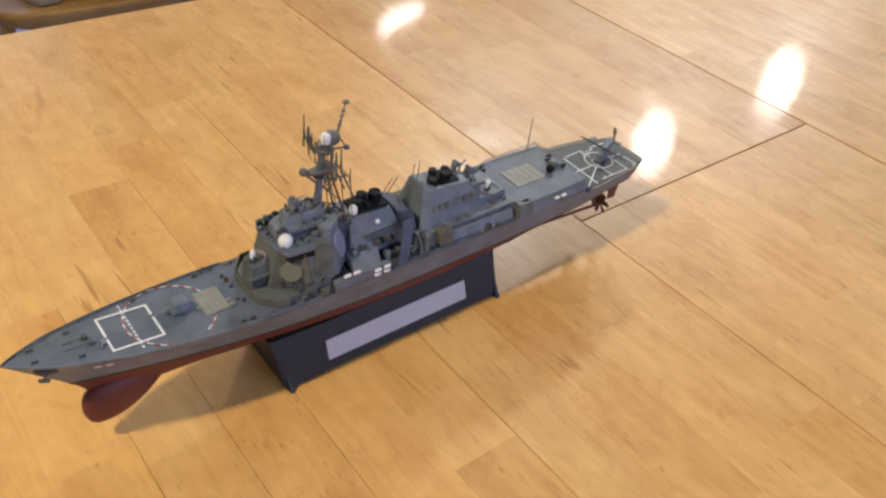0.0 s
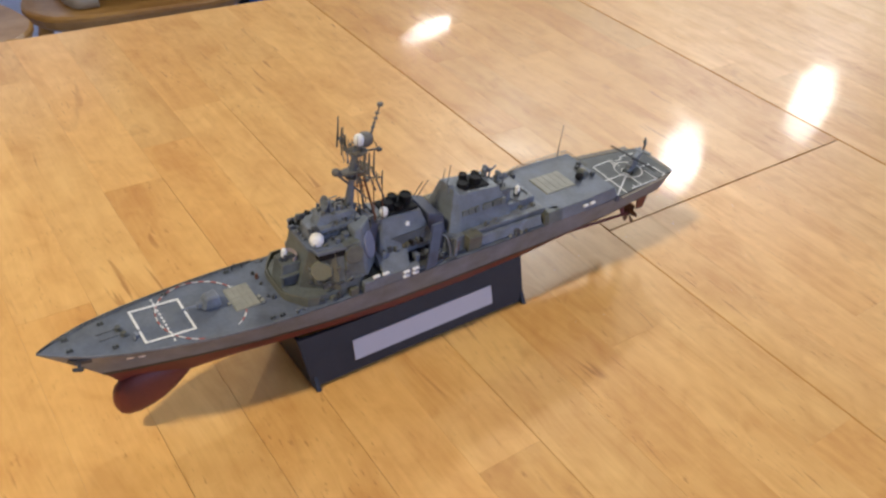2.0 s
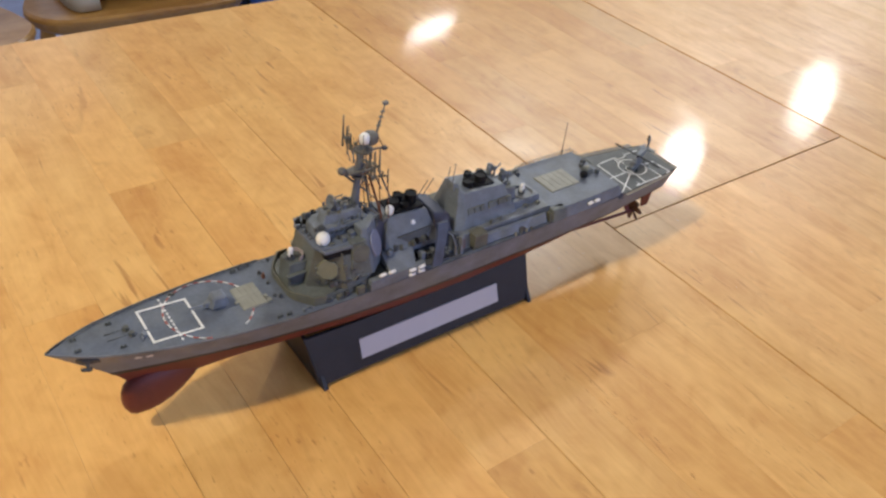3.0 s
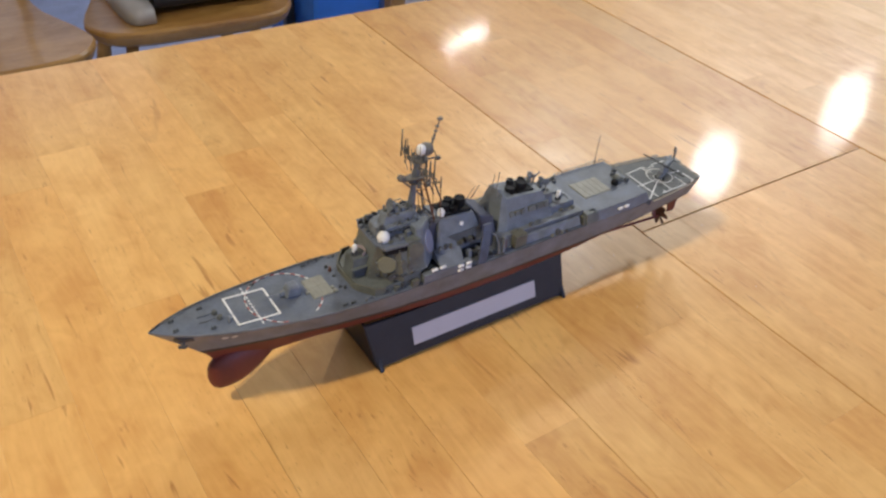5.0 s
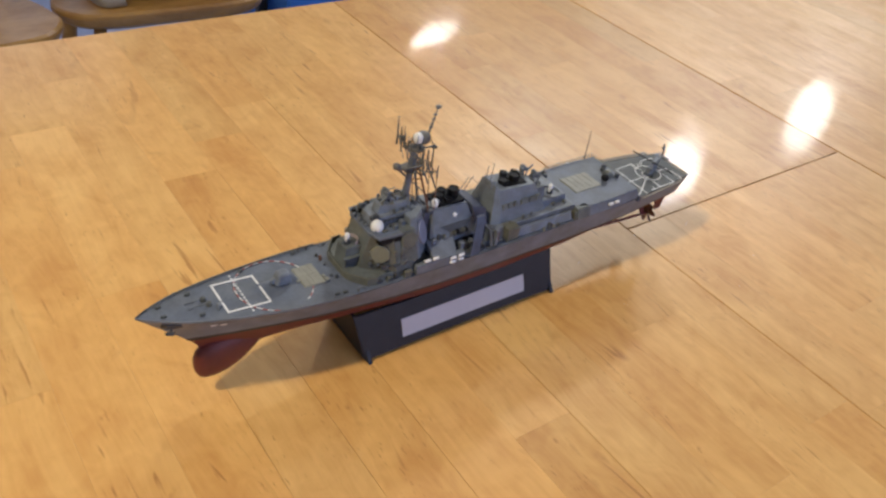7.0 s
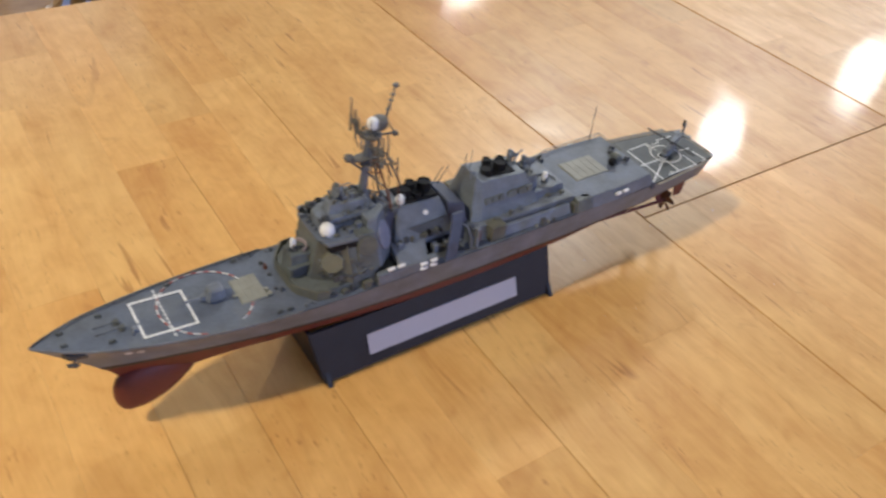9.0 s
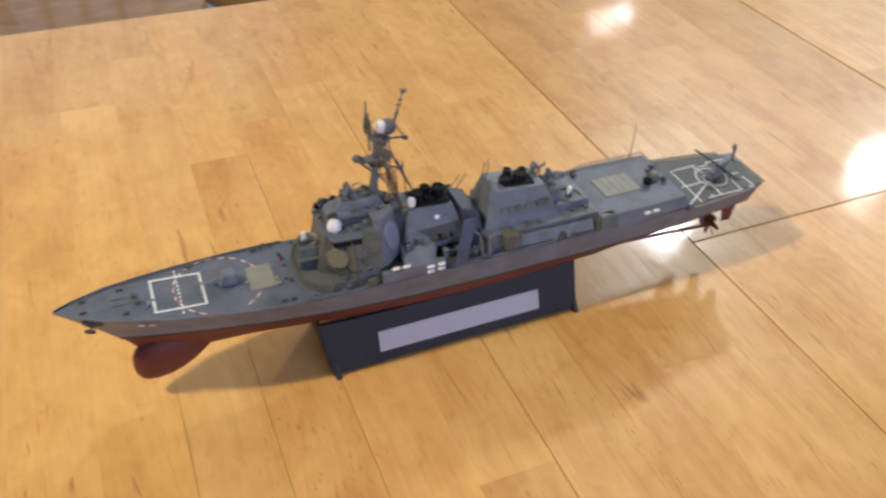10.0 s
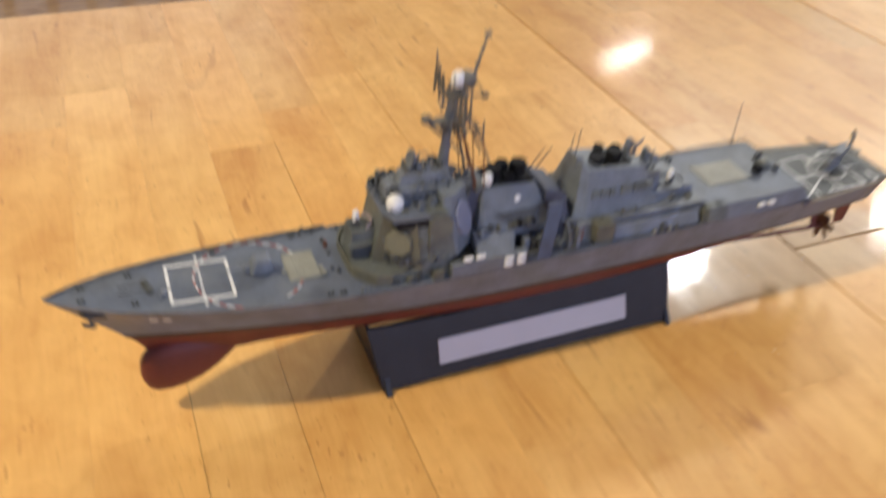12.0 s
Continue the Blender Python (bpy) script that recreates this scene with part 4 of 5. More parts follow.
# ---- midships: forward funnel and boat bays ----
sp("midships_house", block(mirror_poly([(-0.0360, 0.0280), (-0.0185, 0.0283), (-0.0125, 0.0150), (0.0060, 0.0150)]), mirror_poly([(-0.0350, 0.0150), (-0.0180, 0.0150), (-0.0130, 0.0140), (0.0050, 0.0140)]), 0.0735, 0.0800, 0.0003), GREY)
for s in (-1, 1):
    y0, y1 = (-0.0287, -0.0250) if s < 0 else (0.0250, 0.0287)
    sp("deck_bulwark", box(-0.0500, -0.0120, y0, y1, MD, 0.0738, 0.0004), HULLGREY)
    # bay floor, given a dark colour for the shade lying between the funnels
    bay = sp("boat_bay", block([(-0.0130, s * 0.0140), (0.0080, s * 0.0140), (0.0080, s * 0.0265), (-0.0100, s * 0.0265)], [(-0.0130, s * 0.0140), (0.0080, s * 0.0140), (0.0080, s * 0.0260), (-0.0100, s * 0.0260)], MD, 0.0684), DARK)
    for k, (x, h) in enumerate(((-0.0085, 0.0060), (-0.0045, 0.0042), (-0.0010, 0.0055), (0.0030, 0.0036))):
        sp("deck_equipment", box(x - 0.0014, x + 0.0014, min(s * 0.0165, s * 0.0215), max(s * 0.0165, s * 0.0215), 0.0684, 0.0684 + h, 0.0004), DARK if k % 2 else GREY, parent=bay)
    # screen plate, coloured dark for the shade it stands in
    sp("slanting_fin", loft([[(x, s * y, z), (x + 0.0072, s * y, z), (x + 0.0072, s * (y - 0.0012), z), (x, s * (y - 0.0012), z)] for x, y, z in ((-0.0060, 0.0280, MD), (-0.0032, 0.0255, 0.0760), (0.0006, 0.0215, 0.0850), (0.0022, 0.0190, 0.0905))]), SHADEDGREY, "slanting grey screen plate with shade in its colour")
    sp("davit", loft([[(x - 0.0006, s * y, z), (x + 0.0006, s * y, z), (x + 0.0006, s * (y - 0.0010), z), (x - 0.0006, s * (y - 0.0010), z)] for x, y, z in ((0.0125, 0.0270, MD), (0.0118, 0.0262, 0.0760), (0.0105, 0.0240, 0.0820), (0.0080, 0.0225, 0.0845))]), GREY)
    sp("bay_post", box(0.0158, 0.0178, min(s * 0.0235, s * 0.0265), max(s * 0.0235, s * 0.0265), MD, 0.0800, 0.0003), GREY)
    sp("fire_locker", box(0.0182, 0.0194, min(s * 0.0240, s * 0.0255), max(s * 0.0240, s * 0.0255), 0.0700, 0.0770, 0.0002), RUST)
    sp("deck_crane", rod((0.0090, s * 0.0262, MD + 0.0006), (0.0155, s * 0.0280, MD + 0.0016), 0.0008), DARK)
# dark block added to fill the shaded gap before the forward funnel
sp("gap_filler", block(mirror_poly([(-0.0372, 0.0100), (-0.0290, 0.0128)]), mirror_poly([(-0.0362, 0.0070), (-0.0290, 0.0082)]), 0.0715, 0.0985, 0.0005), SHADEDGREY, "dark block filling the shaded gap before the forward funnel")
fun = sp("forward_funnel", block(mirror_poly([(-0.0330, 0.0155), (-0.0300, 0.0170), (0.0060, 0.0170)]), mirror_poly([(-0.0290, 0.0080), (-0.0285, 0.0095), (-0.0010, 0.0095)]), 0.0780, [0.0995, 0.0995, 0.0978, 0.0978, 0.0995, 0.0995], 0.0004), HULLGREY, "grey forward funnel housing with black uptakes")
for s in (-1, 1):
    face_panel("funnel_badge", (-0.0115, s * 0.0118, 0.0925), (0, s * 1.0, 0.33), 0.0015, 0.0006, WHITE, "small round pale badge")
    # raised dark plate standing in for the shaded open bay
    sp("funnel_recess", loft([[(-0.0118, s * 0.0166, 0.0790), (-0.0080, s * 0.0166, 0.0790), (0.0010, s * 0.0138, 0.0875), (-0.0238, s * 0.0138, 0.0868)], [(-0.0118, s * 0.0176, 0.0788), (-0.0080, s * 0.0176, 0.0788), (0.0010, s * 0.0147, 0.0877), (-0.0238, s * 0.0147, 0.0870)]]), DARK, parent=fun)
    for k in range(5):
        sp("recess_fitting", box(-0.0150 + 0.0024 * k, -0.0134 + 0.0024 * k, min(s * 0.0160, s * 0.0190), max(s * 0.0160, s * 0.0190), 0.0800 + 0.0008 * (k % 3), 0.0832 + 0.0007 * (k % 2), 0.0003), (FITGREY, SOOT, DARK)[k % 3], parent=fun)


def uptakes(parent, spots, z, cap):
    sp("uptake_base", box(*cap, 0.0004), SOOT, parent=parent)
    for x, y, r, h in spots:
        bm = turned([(r * 1.02, 0), (r, h * 0.9), (r, h), (r * 0.92, h), (r * 0.90, h - 0.0005), (0, h - 0.0005)], (x, y, z), 20)
        sp("uptake", bm, SOOT, "soot black exhaust uptake", parent=parent, smooth=False)


uptakes(fun, [(-0.0200, -0.0014, 0.0037, 0.0066), (-0.0068, -0.0006, 0.0038, 0.0070), (-0.0132, 0.0042, 0.0030, 0.0052), (-0.0134, -0.0044, 0.0028, 0.0040)], 0.0985, (-0.0240, -0.0020, -0.0080, 0.0080, 0.0965, 0.1000))
for d in (0.0, 0.0042):
    sp("whip_aerial", rod((0.0015 + d, 0.0045, 0.0960), (0.0095 + d, 0.0050, 0.1060), 0.0003, 0.0002), DARK)
# blocks between the funnels, coloured dark for the shade there
sp("aft_funnel_deck", block(mirror_poly([(0.0030, 0.0140), (0.0160, 0.0150)]), mirror_poly([(0.0035, 0.0118), (0.0150, 0.0122)]), 0.0780, [0.0945, 0.0900, 0.0900, 0.0945], 0.0006), SHADEDGREY)
sp("dark_bay_wall", block(mirror_poly([(0.0065, 0.0150), (0.0145, 0.0160)]), mirror_poly([(0.0065, 0.0135), (0.0145, 0.0140)]), MD, 0.0800), SHADEDGREY)

# ---- aft funnel and aft deckhouse ----
sp("aft_deckhouse", block(mirror_poly([(0.0140, 0.0220), (0.0920, 0.0232)]), mirror_poly([(0.0160, 0.0208), (0.0920, 0.0220)]), MD, 0.0765, 0.0003), GREY, "grey aft deckhouse")
aft = sp("aft_funnel", block(mirror_poly([(0.0185, 0.0150), (0.0250, 0.0175), (0.0680, 0.0165)]), mirror_poly([(0.0245, 0.0075), (0.0275, 0.0098), (0.0590, 0.0098)]), 0.0760, [0.1022, 0.0985, 0.0965, 0.0965, 0.0985, 0.1022], 0.0004), HULLGREY, "grey aft funnel housing with black uptakes")
uptakes(aft, [(0.0352, -0.0022, 0.0036, 0.0048), (0.0460, -0.0010, 0.0038, 0.0054), (0.0400, 0.0046, 0.0026, 0.0056), (0.0500, 0.0046, 0.0028, 0.0036)], 0.0972, (0.0300, 0.0530, -0.0070, 0.0074, 0.0955, 0.0984))
for s in (-1, 1):
    for x, w in ((0.0285, 0.0040), (0.0335, 0.0040), (0.0385, 0.0030), (0.0450, 0.0060), (0.0525, 0.0060), (0.0590, 0.0040)):
        zl = 0.0855
        yo = 0.0175 - (zl - 0.0760) * 0.30
        sp("louvre", loft([[(x, s * (yo - 0.0010), zl), (x + w, s * (yo - 0.0010), zl), (x + w, s * (yo - 0.0016), zl + 0.0035), (x, s * (yo - 0.0016), zl + 0.0035)], [(x, s * (yo + 0.0004), zl), (x + w, s * (yo + 0.0004), zl), (x + w, s * (yo - 0.0006), zl + 0.0035), (x, s * (yo - 0.0006), zl + 0.0035)]]), FOREGREY, parent=aft)
sp("funnel_front_box", block(mirror_poly([(0.0225, 0.0045), (0.0270, 0.0060)]), mirror_poly([(0.0235, 0.0030), (0.0265, 0.0040)]), 0.0985, 0.1035, 0.0003), GREY)
for y in (-0.0030, 0.0020):
    sp("whip_aerial", rod((0.0225, y, 0.1040), (0.0235, y, 0.1180 - (y + 0.003)), 0.0003, 0.0002), DARK)
sp("lower_aft_house", block(mirror_poly([(0.0640, 0.0150), (0.0900, 0.0140)]), mirror_poly([(0.0640, 0.0140), (0.0890, 0.0130)]), 0.0760, 0.0815, 0.0004), GREY)
sp("step_house", block(mirror_poly([(0.0590, 0.0100), (0.0720, 0.0090)]), mirror_poly([(0.0590, 0.0090), (0.0710, 0.0080)]), 0.0810, 0.0905, 0.0004), GREY)
sp("gun_tub", turned([(0.0060, 0), (0.0075, 0.0005), (0.0075, 0.0030), (0.0070, 0.0030), (0.0068, 0.0009), (0, 0.0009)], (0.0790, -0.0070, 0.0795), 20), GREY, "round grey gun tub")
close_in_gun(0.0785, -0.0070, 0.0808, 20)
sp("small_mast", rods([((0.0620, 0.004, 0.0900), (0.0620, 0.004, 0.1010)), ((0.0600, 0.004, 0.0985), (0.0655, 0.004, 0.1010)), ((0.0570, 0.0, 0.0965), (0.0590, 0.0, 0.1035)), ((0.0590, 0.0, 0.1020), (0.0635, 0.001, 0.1045)), ((0.0690, -0.002, 0.0900), (0.0690, -0.002, 0.0990))], 0.0005), GREY)
for s in (-1, 1):
    sp("storage_box", box(0.0265, 0.0365, min(s * 0.0190, s * 0.0268), max(s * 0.0190, s * 0.0268), MD, 0.0772, 0.0006), OLIVE, "grey green deck box")
    sp("long_screen", block([(0.0365, s * 0.0225), (0.0880, s * 0.0240), (0.0880, s * 0.0272), (0.0365, s * 0.0266)], [(0.0372, s * 0.0215), (0.0872, s * 0.0230), (0.0872, s * 0.0246), (0.0372, s * 0.0240)], MD, 0.0742, 0.0011), GREY)
    reel = sp("hose_reel", turned([(0.0022, -0.0006), (0.0022, 0.0006), (0.0012, 0.0007), (0.0012, 0.0010), (0, 0.0010)], (0.0655, s * 0.0268, MD + 0.0024), 14, "Y"), DARK, "dark round hose reel")
    sp("reel_frame", box(0.0640, 0.0670, min(s * 0.0255, s * 0.0264), max(s * 0.0255, s * 0.0264), MD, MD + 0.0040, 0.0003), FITGREY, parent=reel)
    for k in range(4):
        x = 0.0600 + 0.0045 * k
        sp("deck_fitting", turned([(0.0009, 0), (0.0010, 0.0014), (0.0006, 0.0024), (0, 0.0025)], (x, s * 0.0274, MD), 8), FITGREY if k % 2 else PALE)
    sp("storage_box", block([(0.0910, s * 0.0215), (0.1030, s * 0.0215), (0.1030, s * 0.0291), (0.0910, s * 0.0291)], [(0.0915, s * 0.0220), (0.1022, s * 0.0220), (0.1022, s * 0.0270), (0.0915, s * 0.0270)], MD, 0.0750, 0.0005), FOREGREY, "olive grey deck box")
    sp("box_end", block([(0.0890, s * 0.0225), (0.0909, s * 0.0225), (0.0909, s * 0.0280), (0.0890, s * 0.0280)], [(0.0894, s * 0.0225), (0.0909, s * 0.0225), (0.0909, s * 0.0264), (0.0894, s * 0.0264)], MD, 0.0728, 0.0002), OLIVE)

# ---- raised after deck ----
sp("after_house", block(mirror_poly([(0.0900, 0.0215), (0.1035, 0.0288), (0.1300, 0.0284), (0.1580, 0.0270)]), mirror_poly([(0.0890, 0.0205), (0.1035, 0.0270), (0.1300, 0.0268), (0.1545, 0.0254)]), MD, 0.0745, 0.0003), HULLGREY, "grey after house flush with the hull sides")
sp("after_deck", block(mirror_poly([(0.0885, 0.0200), (0.1035, 0.0267), (0.1300, 0.0265), (0.1540, 0.0251)]), mirror_poly([(0.0885, 0.0200), (0.1035, 0.0267), (0.1300, 0.0265), (0.1540, 0.0251)]), 0.0744, 0.0750), DECKGREY, "dark grey after deck")
aftv = sp("missile_hatch_block", block([(0.1045, -0.0100), (0.1310, -0.0100), (0.1310, 0.0105), (0.1045, 0.0105)], [(0.1048, -0.0097), (0.1307, -0.0097), (0.1307, 0.0102), (0.1048, 0.0102)], 0.0749, 0.0755), PALE, "pale beige grey missile hatch block")
for i in range(5):
    x = 0.1052 + i * 0.0051
    sp("hatch", box(x, x + 0.0048, -0.0094, 0.0099, 0.0754, 0.0757, 0.00015), PALE, parent=aftv)
sp("rear_house", block([(0.1420, -0.0050), (0.1490, -0.0050), (0.1490, 0.0030), (0.1420, 0.0030)], [(0.1428, -0.0036), (0.1480, -0.0036), (0.1480, 0.0022), (0.1428, 0.0022)], 0.0749, 0.0782, 0.0005), FOREGREY)
sp("rear_house_top", box(0.1440, 0.1468, -0.0020, 0.0012, 0.0780, 0.0792, 0.0003), PALE)
sp("ball_housing", turned([(0.0014, 0), (0.0026, 0.0012), (0.0030, 0.0028), (0.0026, 0.0044), (0.0012, 0.0054), (0, 0.0055)], (0.1376, -0.0055, 0.0749), 16), SOOT, smooth=True)
for x, y, h in ((0.1500, -0.0060, 0.0034), (0.1500, 0.0090, 0.0030), (0.1460, 0.0060, 0.0024), (0.0960, 0.0180, 0.0034)):
    sp("deck_equipment", box(x - 0.0014, x + 0.0014, y - 0.0012, y + 0.0012, 0.0749, 0.0749 + h, 0.0003), DARK)
sp("whip_aerial", rod((0.1430, 0.0245, 0.0749), (0.1440, 0.0250, 0.1010), 0.00035, 0.0002), DARK)


def wire(pts, r):
    """A thin square wire along points."""
    return loft([[(x, y - r, z - r), (x, y + r, z - r), (x, y + r, z + r), (x, y - r, z + r)] for x, y, z in pts])


def railing(pts, h, gap):
    """Posts and two wires along deck points."""
    r = sp("railing", wire([(x, y, z + h) for x, y, z in pts], 0.00014), PALE, "thin pale railing wire")
    sp("lower_wire", wire([(x, y, z + h * 0.5) for x, y, z in pts], 0.00014), PALE, parent=r)
    for a, b in zip(pts, pts[1:]):
        a, b = Vector(a), Vector(b)
        n = max(1, round((b - a).length / gap))
        for i in range(n):
            p = a + (b - a) * i / n
            sp("post", rod(p, p + Vector((0, 0, h)), 0.00022, n=5), PALE, parent=r)


railing([(0.0900, 0.0205, 0.0749), (0.1030, 0.0258, 0.0749), (0.1525, 0.0258, 0.0749), (0.1530, 0.0020, 0.0749)], 0.0030, 0.0036)
railing([(x, curve_at(DECKB, (x + 0.2205) / 0.443) - 0.0012, sheer(x)) for x in (-0.212, -0.195, -0.175, -0.155, -0.135, -0.115, -0.095)], 0.0019, 0.0042)
railing([(x, 0.0268, MD) for x in (-0.09, -0.07, -0.05)], 0.0024, 0.0045)
sp("bow_crane", rods([((-0.1080, 0.0250, 0.0675), (-0.1080, 0.0250, 0.0715)), ((-0.1080, 0.0250, 0.0715), (-0.1060, 0.0252, 0.0725)), ((-0.1020, 0.0252, 0.0675), (-0.1020, 0.0252, 0.0715)), ((-0.1065, 0.0255, 0.0700), (-0.1010, 0.0255, 0.0705))], 0.0004), DARK)
for x, y, h in ((-0.0985, 0.0120, 0.0050), (-0.0985, 0.0060, 0.0030), (-0.1000, -0.0060, 0.0030), (-0.0975, -0.0085, 0.0040), (-0.0990, 0.0165, 0.0036)):
    sp("deck_equipment", turned([(0.0010, 0), (0.0012, h * 0.5), (0.0007, h), (0, h)], (x, y, MD), 8), RUST if h > 0.0045 else DARK)
# life raft canisters in their racks
for s in (-1, 1):
    for x, z in ((-0.0425, 0.0765), (-0.0362, 0.0763), (-0.0215, 0.0718), (-0.0150, 0.0720), (-0.0215, 0.0685), (-0.0150, 0.0687), (0.1238, 0.0718), (0.1300, 0.0720)):
        y = s * 0.0290
        c = turned([(0.0005, -0.0023), (0.0010, -0.0019), (0.0011, 0.0), (0.0010, 0.0019), (0.0005, 0.0023)], (x, y, z), 12, "X")
        can = sp("life_raft_canister", c, WHITE, "white life raft canister", smooth=True)
        sp("rack", box(x - 0.0014, x + 0.0014, min(y, y - s * 0.0024), max(y, y - s * 0.0024), z - 0.0016, z - 0.0010), GREY, parent=can)

# lockers, vents and pipes on the decks and against the house walls
clut = random.Random(5)
for x0, x1, y0, y1, z, k in ((-0.094, -0.052, 0.0240, 0.0262, MD, 12), (-0.078, -0.050, 0.0205, 0.0232, 0.0758, 8), (-0.078, -0.045, 0.0110, 0.0160, 0.0984, 12), (-0.034, -0.012, 0.0150, 0.0185, 0.0795, 6), (-0.012, 0.012, 0.0160, 0.0250, MD, 10), (0.020, 0.060, 0.0180, 0.0200, 0.0763, 4), (0.062, 0.088, 0.0145, 0.0170, 0.0763, 5), (0.060, 0.072, 0.0030, 0.0070, 0.0903, 4), (-0.064, -0.046, 0.0020, 0.0050, 0.1103, 10), (-0.074, -0.044, 0.0060, 0.0086, 0.1045, 12), (-0.040, -0.030, 0.0030, 0.0110, 0.0985, 8), (-0.078, -0.066, 0.0020, 0.0100, 0.0984, 8)):
    for s in (-1, 1):
        for i in range(k):
            x, y, w, h = clut.uniform(x0, x1), s * clut.uniform(y0, y1), clut.uniform(0.0006, 0.0013), clut.uniform(0.0010, 0.0034)
            mat = clut.choice((GREY, GREY, DARK, OLIVE, HULLGREY, DARK))
            if clut.random() < 0.35:
                sp("deck_vent", turned([(w * 0.7, -0.0004), (w * 0.7, h * 0.7), (w, h * 0.75), (w * 0.8, h), (0, h)], (x, y, z), 8), mat)
            else:
                sp("deck_locker", box(x - w, x + w * clut.uniform(0.8, 1.6), y - w * 0.8, y + w * 0.8, z - 0.0004, z + h, 0.00015), mat)

# ---- flight deck ----
FX, FY = 0.1932, -0.0022
for pts, w in (
    ([(0.1705, 0.0122), (0.1693, -0.0245)], 0.0009), ([(0.1728, 0.0126), (0.1890, 0.0138)], 0.0009), ([(0.1890, 0.0138), (0.1876, 0.0062)], 0.0009), ([(0.1665, -0.0062), (0.1860, -0.0055)], 0.0009),
    ([(0.1590, -0.0255), (0.1880, -0.0062)], 0.0010), ([(0.2005, 0.0142), (0.2140, 0.0138)], 0.0009), ([(0.2005, 0.0142), (0.1992, 0.0112)], 0.0009), ([(0.1992, 0.0112), (0.1930, 0.0112)], 0.0008),
    ([(0.1772, -0.0226), (0.2040, -0.0216)], 0.0009), ([(0.1808, -0.0226), (0.1806, -0.0202)], 0.0008), ([(0.1876, -0.0068), (0.1872, -0.0216)], 0.0009),
    ([(0.2140, -0.0085), (0.2150, -0.0196)], 0.0009), ([(0.2150, -0.0196), (0.2112, -0.0206)], 0.0009), ([(0.2030, -0.0032), (0.2140, -0.0040)], 0.0009),
):
    decal(pts, sheer, w, MARK, "flight_deck_line")
for i in range(4):
    decal([(0.2040, -0.0090 - 0.0034 * i), (0.2040, -0.0112 - 0.0034 * i)], sheer, 0.0009, MARK, "flight_deck_dash")
    decal([(0.1905, 0.0135 - 0.0026 * i), (0.1905, 0.0121 - 0.0026 * i)], sheer, 0.0008, MARK, "flight_deck_dash")
decal(arc(FX, FY, 0.0106, 0, 360, 28), sheer, 0.0010, MARK, "flight_deck_circle")
decal(arc(FX - 0.003, FY - 0.001, 0.0035, 60, 300, 12), sheer, 0.0007, MARK, "flight_deck_arc")
for s in (-1, 1):
    for i in range(7):
        x = 0.1620 + i * 0.0078
        b = curve_at(DECKB, (x + 0.2205) / 0.443)
        z = sheer(x)
        out = 0.0040 if s > 0 else 0.0020
        sp("safety_net", loft([[(x, s * b, z - 0.0003), (x + 0.0075, s * (b - 0.0004), z - 0.0003), (x + 0.0075, s * (b + out - 0.0004), z - 0.0002), (x, s * (b + out), z - 0.0002)], [(x, s * b, z - 0.0001), (x + 0.0075, s * (b - 0.0004), z - 0.0001), (x + 0.0075, s * (b + out - 0.0004), z), (x, s * (b + out), z)]]), NETTAN)
for i in range(6):
    y = -0.0185 + i * 0.0062
    sp("safety_net", loft([[(STERN, y, 0.0638), (STERN + 0.0036, y, 0.0641), (STERN + 0.0036, y + 0.0060, 0.0641), (STERN, y + 0.0060, 0.0638)], [(STERN, y, 0.0641), (STERN + 0.0036, y, 0.0644), (STERN + 0.0036, y + 0.0060, 0.0644), (STERN, y + 0.0060, 0.0641)]]), NETTAN)
sp("side_fitting", block([(0.1555, -0.0285), (0.1588, -0.0285), (0.1588, -0.0262), (0.1555, -0.0262)], [(0.1562, -0.0280), (0.1580, -0.0280), (0.1580, -0.0266), (0.1562, -0.0266)], 0.0640, 0.0684, 0.0003), SHADEDGREY)

